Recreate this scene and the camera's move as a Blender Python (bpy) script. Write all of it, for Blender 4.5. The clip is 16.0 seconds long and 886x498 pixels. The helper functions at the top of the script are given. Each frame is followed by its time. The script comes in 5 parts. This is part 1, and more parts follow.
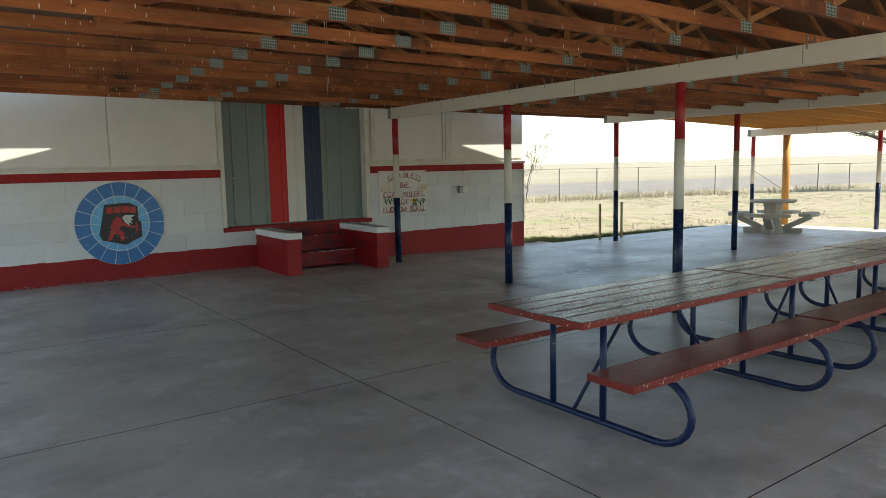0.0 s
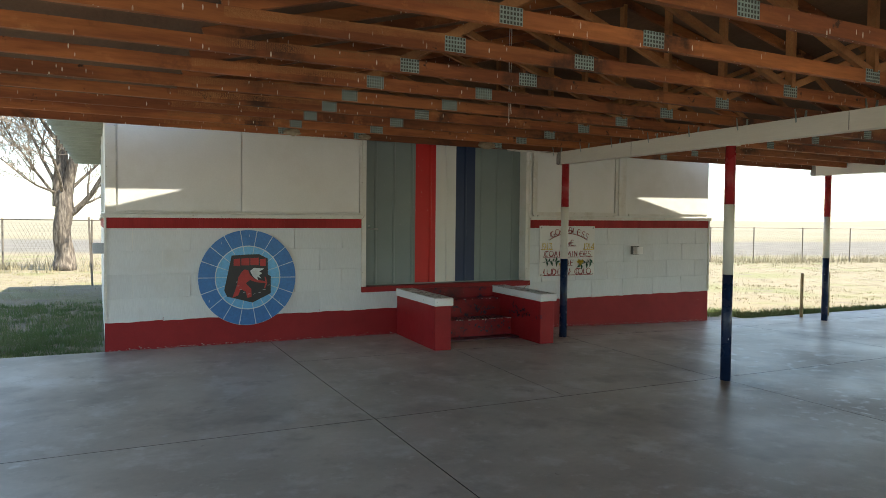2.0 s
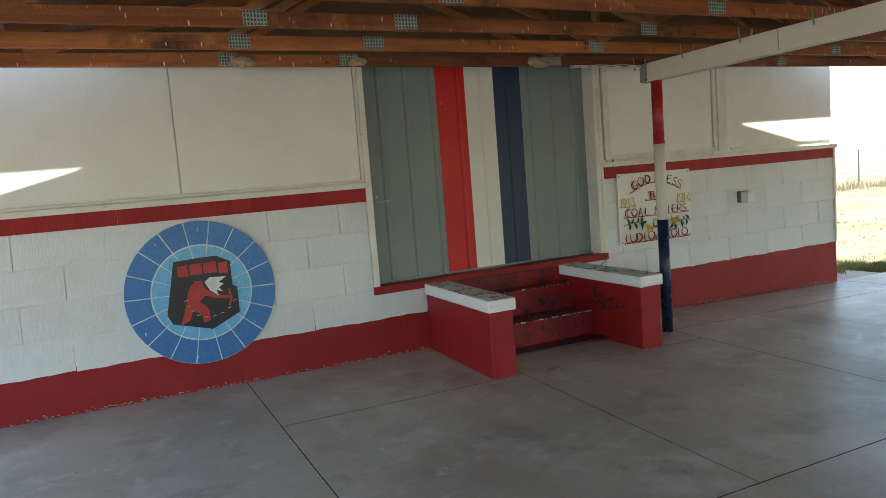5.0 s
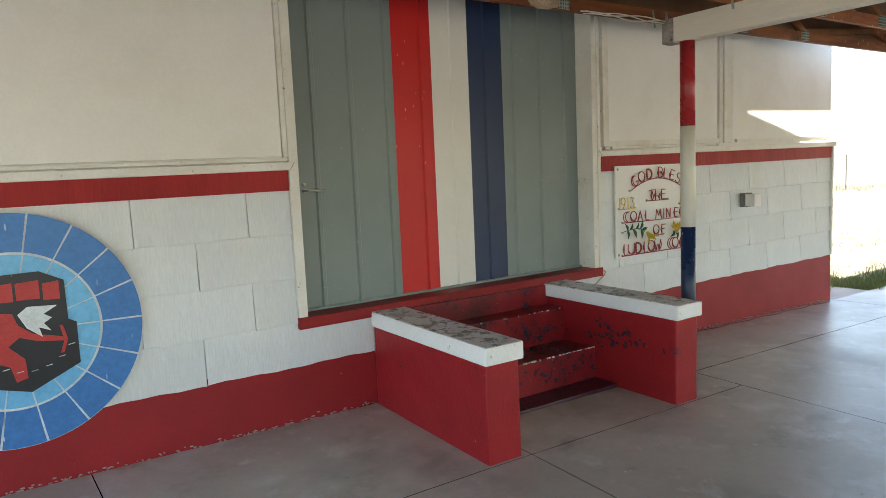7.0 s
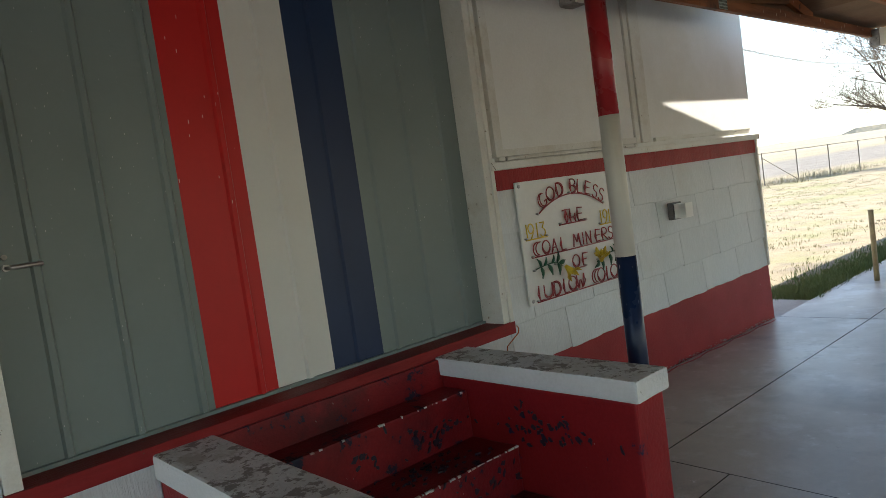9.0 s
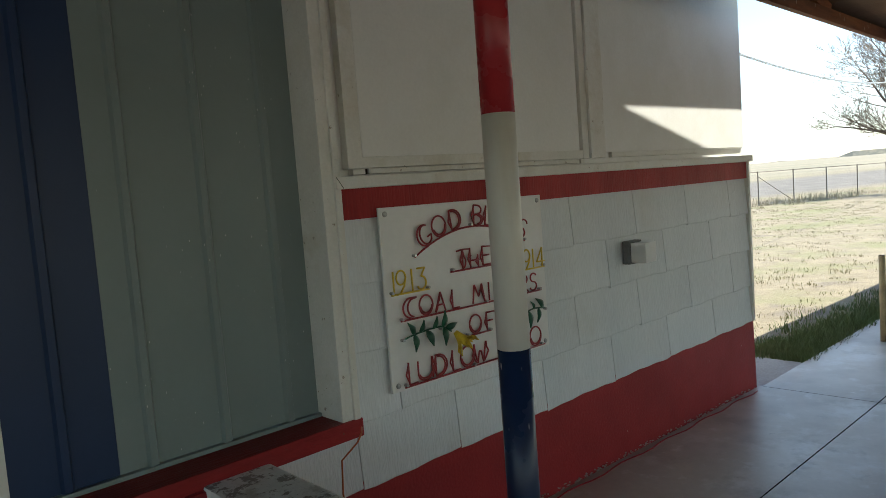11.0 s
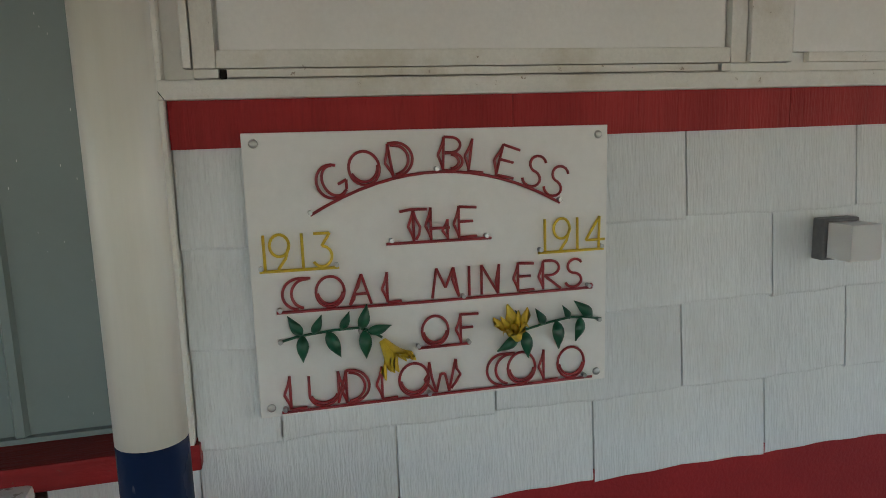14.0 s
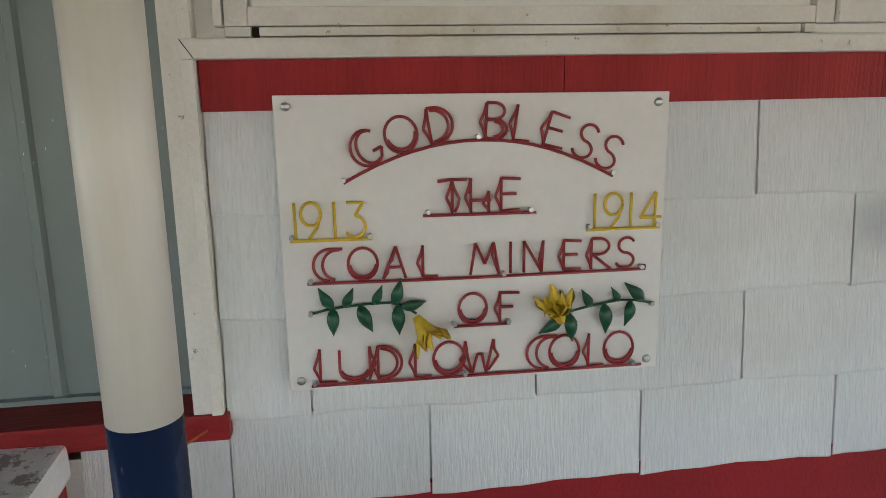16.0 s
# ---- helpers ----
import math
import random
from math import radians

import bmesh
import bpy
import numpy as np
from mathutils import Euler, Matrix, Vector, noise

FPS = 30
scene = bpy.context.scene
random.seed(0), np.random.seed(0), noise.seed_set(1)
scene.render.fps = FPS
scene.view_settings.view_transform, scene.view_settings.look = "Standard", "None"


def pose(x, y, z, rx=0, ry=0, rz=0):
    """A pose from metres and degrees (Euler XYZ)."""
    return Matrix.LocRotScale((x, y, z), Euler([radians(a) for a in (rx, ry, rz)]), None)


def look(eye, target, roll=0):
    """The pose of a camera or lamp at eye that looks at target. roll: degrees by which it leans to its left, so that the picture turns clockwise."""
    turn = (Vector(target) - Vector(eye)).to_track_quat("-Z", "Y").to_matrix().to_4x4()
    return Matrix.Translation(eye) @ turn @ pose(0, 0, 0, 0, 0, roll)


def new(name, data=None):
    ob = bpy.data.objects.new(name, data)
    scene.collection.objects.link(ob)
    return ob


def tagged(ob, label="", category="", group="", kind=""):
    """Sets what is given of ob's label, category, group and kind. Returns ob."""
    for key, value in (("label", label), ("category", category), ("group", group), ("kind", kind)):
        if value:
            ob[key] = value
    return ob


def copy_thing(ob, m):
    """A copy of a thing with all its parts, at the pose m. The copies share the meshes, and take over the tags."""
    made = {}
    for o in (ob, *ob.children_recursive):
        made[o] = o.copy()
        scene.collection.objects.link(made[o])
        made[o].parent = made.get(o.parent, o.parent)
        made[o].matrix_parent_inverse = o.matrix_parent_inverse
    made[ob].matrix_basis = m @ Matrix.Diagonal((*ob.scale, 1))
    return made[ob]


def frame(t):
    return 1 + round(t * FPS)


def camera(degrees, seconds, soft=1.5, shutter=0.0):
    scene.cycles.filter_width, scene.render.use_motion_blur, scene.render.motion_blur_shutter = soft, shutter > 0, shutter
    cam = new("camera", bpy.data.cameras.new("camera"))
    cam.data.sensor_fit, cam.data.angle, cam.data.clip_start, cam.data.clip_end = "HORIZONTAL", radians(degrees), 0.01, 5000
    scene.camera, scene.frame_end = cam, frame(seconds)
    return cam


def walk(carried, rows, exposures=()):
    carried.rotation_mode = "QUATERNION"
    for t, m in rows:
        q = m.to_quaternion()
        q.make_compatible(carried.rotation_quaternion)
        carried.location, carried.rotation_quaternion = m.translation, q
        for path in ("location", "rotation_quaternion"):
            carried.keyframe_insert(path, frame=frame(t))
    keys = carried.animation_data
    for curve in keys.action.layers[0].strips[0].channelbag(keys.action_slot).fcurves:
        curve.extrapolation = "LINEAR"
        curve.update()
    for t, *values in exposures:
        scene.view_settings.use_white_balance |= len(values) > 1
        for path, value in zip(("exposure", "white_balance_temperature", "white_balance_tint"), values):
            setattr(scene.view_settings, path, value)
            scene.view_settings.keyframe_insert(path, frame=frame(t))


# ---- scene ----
cam = camera(66.1, 16.0, soft=0.8)
PATH = [
    (0, (-0.023, -0.006, 1.503), (1.133, 1.611, 1.283), -1.2),
    (0.5, (0.077, 0.46, 1.531), (1.134, 2.144, 1.315), -1.4),
    (1, (0.166, 0.993, 1.541), (1.051, 2.782, 1.429), 0.3),
    (1.5, (0.261, 1.424, 1.536), (1.181, 3.198, 1.451), -0.6),
    (2, (0.423, 1.965, 1.555), (1.288, 3.767, 1.487), 0.6),
    (2.5, (0.455, 2.499, 1.569), (1.356, 4.284, 1.51), -2.2),
    (3, (0.725, 2.937, 1.539), (1.583, 4.742, 1.482), -1.7),
    (3.5, (0.773, 3.461, 1.562), (1.565, 5.295, 1.465), -2.0),
    (4, (1.066, 3.829, 1.636), (1.865, 5.655, 1.47), -3.3),
    (6.5, (1.635, 6.202, 1.588), (2.485, 7.999, 1.371), -5.5),
    (7, (1.844, 6.627, 1.574), (2.938, 8.287, 1.354), -2.5),
    (7.5, (2.083, 6.977, 1.587), (3.34, 8.517, 1.367), -4.8),
    (8, (2.396, 7.267, 1.599), (3.644, 8.816, 1.394), -3.8),
    (8.5, (2.67, 7.609, 1.589), (4.015, 9.077, 1.398), -1.8),
    (9, (3.024, 7.767, 1.527), (4.353, 9.255, 1.386), -8.0),
    (9.5, (3.384, 8.012, 1.588), (4.707, 9.506, 1.45), -4.9),
    (12, (5.213, 8.434, 1.601), (6.588, 9.875, 1.419), -4.1),
    (12.5, (5.574, 8.511, 1.548), (7.017, 9.874, 1.309), -1.8),
    (13, (5.885, 8.494, 1.523), (6.928, 10.185, 1.303), -4.6),
    (13.5, (6.105, 8.602, 1.544), (6.728, 10.479, 1.244), -3.3),
    (14, (6.222, 8.701, 1.546), (6.681, 10.621, 1.225), -1.6),
    (14.5, (6.341, 8.737, 1.544), (6.614, 10.674, 1.13), -0.6),
    (15, (6.36, 8.774, 1.538), (6.606, 10.708, 1.088), -1.3),
    (15.5, (6.332, 8.787, 1.537), (6.578, 10.728, 1.123), -0.9),
    (16, (6.314, 8.795, 1.537), (6.579, 10.736, 1.131), -0.8),
]
EXPOSURES = ((0, 1.33, 6900, 5), (2, 1.51, 6950, 5), (4, 1.83, 7000, 5), (6.5, 2.49, 6900, 8), (7, 2.62, 6900, 9), (7.5, 2.26, 6950, 10), (8, 1.89, 6950, 10), (8.5, 1.69, 6800, 9), (9.5, 1.54, 6650, 8), (12, 0.95, 6400, 4), (12.5, 0.8, 6400, 4), (13, 0.84, 6400, 5), (13.5, 1.71, 6400, 9), (14, 2.06, 6400, 11), (14.5, 2.31, 6450, 12), (15, 2.39, 6450, 14), (16, 2.51, 6450, 15))
walk(cam, [(t, look(eye, target, roll)) for t, eye, target, roll in PATH], EXPOSURES)

# ---- light ----
world = bpy.data.worlds.new("sky")
scene.world = world
world.use_nodes = True
wn = world.node_tree
sky = wn.nodes.new("ShaderNodeTexSky")
sky.sky_type = "NISHITA"
sky.sun_disc = False
SUN_FROM = Vector((0.5, -0.4, 1.0)).normalized()
sky.sun_elevation = math.asin(SUN_FROM.z)
sky.sun_rotation = math.atan2(SUN_FROM.x, SUN_FROM.y)
sky.air_density, sky.dust_density, sky.ozone_density = 1.0, 0.6, 1.0
wn.nodes["Background"].inputs["Strength"].default_value = 0.135
wn.links.new(sky.outputs["Color"], wn.nodes["Background"].inputs["Color"])
sun = new("sun", bpy.data.lights.new("sun", "SUN"))
sun.data.energy, sun.data.angle, sun.data.color = 4.7, radians(0.55), (1.0, 0.95, 0.87)
sun.matrix_world = look(SUN_FROM * 60, (0, 0, 0))


# ---- materials ----
def material(name, color, second=None, rough=0.6, metal=0.0, scale=6.0, mix=0.5, bump=0.15, fine=80.0, stretch=(1, 1, 1),
             wear=None, wear_scale=9.0, wear_at=0.62, wear_soft=0.03, random_tint=0.0, spots=None, spot_scale=30.0, spot_at=0.2, rough_var=0.1, grain=0.3, spec=0.4, more=()):
    """Two scales of variation, optional worn patches and specks, in object space metres."""
    m = bpy.data.materials.new(name)
    m.use_nodes = True
    t = m.node_tree
    n, l = t.nodes, t.links
    bsdf = n["Principled BSDF"]
    bsdf.inputs["Metallic"].default_value = metal
    bsdf.inputs["Specular IOR Level"].default_value = spec
    geo = n.new("ShaderNodeNewGeometry")
    mapn = n.new("ShaderNodeMapping")
    mapn.inputs["Scale"].default_value = stretch
    l.new(geo.outputs["Position"], mapn.inputs["Vector"])

    def nz(sc, detail=4.0, rough_=0.6, src=None):
        k = n.new("ShaderNodeTexNoise")
        k.inputs["Scale"].default_value, k.inputs["Detail"].default_value, k.inputs["Roughness"].default_value = sc, detail, rough_
        l.new((src or mapn).outputs[0], k.inputs["Vector"])
        return k.outputs["Fac"]

    def ramp(fac, lo, hi):
        k = n.new("ShaderNodeMapRange")
        k.inputs["From Min"].default_value, k.inputs["From Max"].default_value = lo, hi
        l.new(fac, k.inputs["Value"])
        return k.outputs["Result"]

    def blend(fac, a, b, kind="MIX"):
        k = n.new("ShaderNodeMix")
        k.data_type, k.blend_type = "RGBA", kind
        for socket, v in ((k.inputs[0], fac), (k.inputs[6], a), (k.inputs[7], b)):
            if isinstance(v, bpy.types.NodeSocket):
                l.new(v, socket)
            elif isinstance(v, float):
                socket.default_value = v
            else:
                socket.default_value = (*v, 1)
        return k.outputs[2]

    second = second or tuple(c * 0.72 for c in color)
    big, small = nz(scale), nz(fine, 3.0)
    f = n.new("ShaderNodeMath")
    f.operation = "MULTIPLY"
    l.new(ramp(big, 0.3, 0.72), f.inputs[0])
    f.inputs[1].default_value = mix * 2
    col = blend(f.outputs[0], color, second)
    speck = n.new("ShaderNodeMath")
    speck.operation = "MULTIPLY_ADD"
    l.new(small, speck.inputs[0])
    speck.inputs[1].default_value, speck.inputs[2].default_value = grain * 2, 1 - grain
    g = n.new("ShaderNodeCombineColor")
    for i in range(3):
        l.new(speck.outputs[0], g.inputs[i])
    col = blend(1.0, col, g.outputs[0], "MULTIPLY")
    for tone, size, at, soft in (*more, *([(wear, wear_scale, wear_at, wear_soft)] if wear else [])):
        col = blend(ramp(nz(size, 8.0, 0.68, geo), at, at + soft), col, tone)
    if spots:
        v = n.new("ShaderNodeTexVoronoi")
        v.inputs["Scale"].default_value = spot_scale
        drip = n.new("ShaderNodeMapping")
        drip.inputs["Scale"].default_value = (1, 1, 0.25)
        l.new(geo.outputs["Position"], drip.inputs["Vector"])
        l.new(drip.outputs[0], v.inputs["Vector"])
        s = ramp(v.outputs["Distance"], spot_at, spot_at * 0.7)
        gate = ramp(nz(2.5, 2.0, 0.6, geo), 0.46, 0.54)
        both = n.new("ShaderNodeMath")
        both.operation = "MULTIPLY"
        l.new(s, both.inputs[0])
        l.new(gate, both.inputs[1])
        col = blend(both.outputs[0], col, spots)
    if random_tint:
        info = n.new("ShaderNodeObjectInfo")
        k = n.new("ShaderNodeMapRange")
        k.inputs["To Min"].default_value, k.inputs["To Max"].default_value = 1 - random_tint, 1 + random_tint
        l.new(info.outputs["Random"], k.inputs["Value"])
        g2 = n.new("ShaderNodeCombineColor")
        for i in range(3):
            l.new(k.outputs["Result"], g2.inputs[i])
        col = blend(1.0, col, g2.outputs[0], "MULTIPLY")
    l.new(col, bsdf.inputs["Base Color"])
    r = n.new("ShaderNodeMapRange")
    r.inputs["To Min"].default_value, r.inputs["To Max"].default_value = max(0.02, rough - rough_var), min(1, rough + rough_var)
    l.new(big, r.inputs["Value"])
    l.new(r.outputs["Result"], bsdf.inputs["Roughness"])
    if bump:
        b = n.new("ShaderNodeBump")
        b.inputs["Strength"].default_value, b.inputs["Distance"].default_value = bump, 0.01
        l.new(small, b.inputs["Height"])
        l.new(b.outputs["Normal"], bsdf.inputs["Normal"])
    return m


WHITE_WALL = material("white_wall_paint", (0.80, 0.795, 0.76), (0.75, 0.74, 0.70), rough=0.55, scale=1.6, fine=60, bump=0.08, wear=(0.5, 0.48, 0.43), wear_scale=5, wear_at=0.72, grain=0.06, more=[((0.68, 0.665, 0.60), 0.9, 0.52, 0.25)])
WHITE_TRIM = material("white_trim_paint", (0.75, 0.74, 0.69), (0.67, 0.65, 0.58), rough=0.5, scale=4, fine=90, bump=0.2, stretch=(1, 1, 1), wear=(0.33, 0.28, 0.22), wear_scale=24, wear_at=0.645, grain=0.1, more=[((0.60, 0.56, 0.47), 3.0, 0.56, 0.15)])
SHINGLE = material("white_shingle_paint", (0.72, 0.74, 0.74), (0.66, 0.69, 0.70), rough=0.6, scale=2.2, fine=150, bump=0.5, stretch=(1, 1, 0.04), wear=(0.55, 0.53, 0.48), wear_scale=7, wear_at=0.72, random_tint=0.045, grain=0.14, more=[((0.64, 0.645, 0.62), 1.4, 0.54, 0.2)])
RED_WALL = material("red_masonry_paint", (0.34, 0.020, 0.024), (0.26, 0.016, 0.02), rough=0.5, scale=2.5, fine=70, bump=0.25, wear=(0.55, 0.4, 0.36), wear_scale=22, wear_at=0.685, spec=0.22, grain=0.15, more=[((0.24, 0.014, 0.018), 1.1, 0.52, 0.2)])
RED_BAND = material("red_board_paint", (0.38, 0.024, 0.026), (0.26, 0.016, 0.018), rough=0.55, scale=5, fine=120, bump=0.5, stretch=(1, 1, 0.05), wear=(0.6, 0.42, 0.38), wear_scale=16, wear_at=0.74, spec=0.22, grain=0.25)
RED_STEP = material("red_step_paint", (0.30, 0.018, 0.022), (0.15, 0.013, 0.017), rough=0.42, scale=3.5, fine=60, bump=0.35, wear=(0.018, 0.02, 0.045), wear_scale=7, wear_at=0.575, wear_soft=0.03, spots=(0.55, 0.5, 0.46), spot_scale=34, spot_at=0.05, spec=0.25, grain=0.2, more=[((0.10, 0.016, 0.018), 2.2, 0.54, 0.14)])
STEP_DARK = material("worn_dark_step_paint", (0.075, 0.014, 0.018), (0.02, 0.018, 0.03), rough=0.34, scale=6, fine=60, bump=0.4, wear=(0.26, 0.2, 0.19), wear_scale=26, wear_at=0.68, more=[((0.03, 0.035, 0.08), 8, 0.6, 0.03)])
PIER_RED = material("red_pier_paint", (0.34, 0.020, 0.024), (0.27, 0.016, 0.02), rough=0.45, scale=3, fine=50, bump=0.3, wear=(0.02, 0.025, 0.07), wear_scale=6, wear_at=0.635, spec=0.22, grain=0.15, more=[((0.58, 0.46, 0.43), 26, 0.70, 0.02)])
CAP = material("white_cap_worn_paint", (0.80, 0.80, 0.78), (0.70, 0.695, 0.66), rough=0.65, scale=5, fine=55, bump=0.4, wear=(0.30, 0.275, 0.245), wear_scale=15, wear_at=0.535, wear_soft=0.035, more=[((0.52, 0.49, 0.44), 6, 0.53, 0.10), ((0.40, 0.37, 0.33), 34, 0.58, 0.05)], grain=0.12)
CAP_SIDE = material("white_cap_edge_paint", (0.84, 0.85, 0.84), (0.80, 0.80, 0.78), rough=0.6, scale=4, fine=55, bump=0.4, wear=(0.35, 0.33, 0.3), wear_scale=13, wear_at=0.655, wear_soft=0.02, grain=0.08)
SILL_RED = material("red_sill_paint", (0.30, 0.018, 0.02), (0.19, 0.012, 0.014), rough=0.5, scale=7, fine=80, bump=0.35, stretch=(0.2, 1, 1), wear=(0.12, 0.07, 0.05), wear_scale=12, wear_at=0.66, spec=0.22, grain=0.15)
METAL_GREY = material("grey_green_ribbed_metal", (0.225, 0.27, 0.262), (0.19, 0.232, 0.225), rough=0.36, scale=1.2, fine=40, bump=0.03, spots=(0.62, 0.64, 0.62), spot_scale=60, spot_at=0.075, grain=0.03, spec=0.3)
METAL_RED = material("red_painted_metal", (0.58, 0.020, 0.020), (0.50, 0.017, 0.017), rough=0.4, scale=1.5, fine=40, bump=0.03, spots=(0.7, 0.5, 0.48), spot_scale=30, spot_at=0.08, grain=0.03, spec=0.3)
METAL_WHITE = material("white_painted_metal", (0.74, 0.735, 0.69), (0.68, 0.67, 0.62), rough=0.45, scale=1.5, fine=40, bump=0.04, wear=(0.3, 0.3, 0.27), wear_scale=10, wear_at=0.76, grain=0.03, spec=0.3)
METAL_NAVY = material("navy_painted_metal", (0.020, 0.040, 0.098), (0.016, 0.033, 0.08), rough=0.4, scale=1.5, fine=40, bump=0.03, grain=0.03, spec=0.3)
POST_RED = material("post_red_gloss", (0.38, 0.03, 0.035), (0.32, 0.024, 0.03), rough=0.28, scale=5, fine=60, bump=0.06, grain=0.03, spec=0.3)
POST_WHITE = material("post_white_gloss", (0.74, 0.73, 0.67), (0.62, 0.585, 0.48), rough=0.33, scale=6, stretch=(1, 1, 0.12), fine=60, bump=0.06, grain=0.06)
POST_NAVY = material("post_navy_gloss", (0.013, 0.029, 0.08), (0.010, 0.022, 0.06), rough=0.28, scale=5, fine=60, bump=0.06, spots=(0.65, 0.65, 0.65), spot_scale=28, spot_at=0.09, grain=0.03, spec=0.3)
BEAM_WHITE = material("beam_white_paint", (0.80, 0.77, 0.69), (0.74, 0.70, 0.61), rough=0.55, scale=3, fine=70, bump=0.25, stretch=(1, 0.15, 1), wear=(0.35, 0.28, 0.2), wear_scale=12, wear_at=0.73, grain=0.06)
BEAM_END = material("weathered_beam_end", (0.20, 0.185, 0.165), (0.42, 0.40, 0.37), rough=0.75, scale=14, fine=90, bump=0.5, wear=(0.05, 0.045, 0.04), wear_scale=24, wear_at=0.6)
TRUSS_WOOD = material("aged_red_brown_lumber", (0.49, 0.172, 0.053), (0.21, 0.065, 0.023), rough=0.65, scale=4, fine=45, bump=0.4, stretch=(0.12, 1, 1), random_tint=0.28, spots=(0.72, 0.66, 0.55), spot_scale=30, spot_at=0.15, mix=0.75, grain=0.4, more=[((0.07, 0.027, 0.013), 1.1, 0.55, 0.12), ((0.50, 0.21, 0.075), 2.3, 0.60, 0.12), ((0.05, 0.022, 0.013), 7.0, 0.64, 0.05)])
WEB_WOOD = material("aged_brown_web_lumber", (0.42, 0.19, 0.07), (0.22, 0.09, 0.035), rough=0.7, scale=3, fine=60, bump=0.25, random_tint=0.25)
DECK_WOOD = material("dark_roof_sheathing", (0.20, 0.11, 0.06), (0.10, 0.055, 0.03), rough=0.8, scale=1.2, fine=50, bump=0.3, stretch=(1, 0.3, 1))
PINE = material("fresh_yellow_pine", (0.48, 0.25, 0.065), (0.38, 0.18, 0.045), rough=0.6, scale=2, fine=50, bump=0.2, stretch=(0.2, 1, 1), random_tint=0.1)
PLATE = material("galvanised_plate", (0.36, 0.46, 0.43), (0.26, 0.34, 0.32), rough=0.45, metal=0.25, scale=12, fine=120, bump=0.4)
PLATE_HOLE = material("plate_tooth_slots", (0.10, 0.11, 0.10), rough=0.8, bump=0)
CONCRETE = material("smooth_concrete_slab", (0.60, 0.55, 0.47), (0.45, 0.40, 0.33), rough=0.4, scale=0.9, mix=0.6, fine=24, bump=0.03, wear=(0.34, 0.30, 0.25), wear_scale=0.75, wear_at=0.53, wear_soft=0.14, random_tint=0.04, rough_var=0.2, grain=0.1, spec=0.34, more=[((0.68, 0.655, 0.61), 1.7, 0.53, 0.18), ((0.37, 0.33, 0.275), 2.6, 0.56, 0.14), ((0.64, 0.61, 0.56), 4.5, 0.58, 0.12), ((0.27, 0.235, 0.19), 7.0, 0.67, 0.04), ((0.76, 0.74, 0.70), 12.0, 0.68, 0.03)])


def floor_stain(m, centre, radius, tone, patch_scale, patch_at):
    """A ragged stain of its own shape on the slab, round a point."""
    n, l = m.node_tree.nodes, m.node_tree.links
    base = n["Principled BSDF"].inputs["Base Color"]
    before = base.links[0].from_socket
    geo = n.new("ShaderNodeNewGeometry")
    far = n.new("ShaderNodeVectorMath")
    far.operation = "DISTANCE"
    l.new(geo.outputs["Position"], far.inputs[0])
    far.inputs[1].default_value = centre
    near = n.new("ShaderNodeMapRange")
    near.inputs["From Min"].default_value, near.inputs["From Max"].default_value = radius, radius * 0.3
    l.new(far.outputs["Value"], near.inputs["Value"])
    rag = n.new("ShaderNodeTexNoise")
    rag.inputs["Scale"].default_value, rag.inputs["Detail"].default_value = patch_scale, 8.0
    l.new(geo.outputs["Position"], rag.inputs["Vector"])
    cut = n.new("ShaderNodeMapRange")
    cut.inputs["From Min"].default_value, cut.inputs["From Max"].default_value = patch_at, patch_at + 0.12
    l.new(rag.outputs["Fac"], cut.inputs["Value"])
    both = n.new("ShaderNodeMath")
    both.operation = "MULTIPLY"
    l.new(near.outputs["Result"], both.inputs[0])
    l.new(cut.outputs["Result"], both.inputs[1])
    mix = n.new("ShaderNodeMix")
    mix.data_type = "RGBA"
    l.new(both.outputs[0], mix.inputs[0])
    l.new(before, mix.inputs[6])
    mix.inputs[7].default_value = (*tone, 1)
    l.new(mix.outputs[2], base)


floor_stain(CONCRETE, (6.08, 6.72, 0.0), 0.42, (0.17, 0.12, 0.08), 4.0, 0.34)
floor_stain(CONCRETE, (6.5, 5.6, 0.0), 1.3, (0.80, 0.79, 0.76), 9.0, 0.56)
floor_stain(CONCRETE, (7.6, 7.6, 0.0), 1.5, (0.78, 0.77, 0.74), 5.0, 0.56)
floor_stain(CONCRETE, (1.9, 1.6, 0.0), 0.6, (0.15, 0.125, 0.1), 7.0, 0.5)
# dirt in the slab joints; also the painted shade of gaps in the house trim
JOINT = material("joint_dirt_and_gap_shade", (0.03, 0.027, 0.024), (0.02, 0.018, 0.016), rough=0.9, spec=0.0, bump=0)
ROUGH_CONCRETE = material("exposed_concrete", (0.42, 0.40, 0.36), (0.33, 0.31, 0.28), rough=0.8, scale=3, fine=60, bump=0.3)
TABLE_TOP = material("worn_maroon_planks", (0.13, 0.048, 0.036), (0.085, 0.035, 0.028), rough=0.26, scale=3, fine=60, bump=0.3, stretch=(0.12, 1, 1), wear=(0.02, 0.015, 0.014), wear_scale=13, wear_at=0.615, wear_soft=0.02, random_tint=0.3, mix=0.7, rough_var=0.2, spec=0.5, more=[((0.26, 0.155, 0.125), 5.0, 0.55, 0.06), ((0.17, 0.06, 0.045), 9.0, 0.56, 0.05), ((0.36, 0.28, 0.23), 22, 0.655, 0.03)])
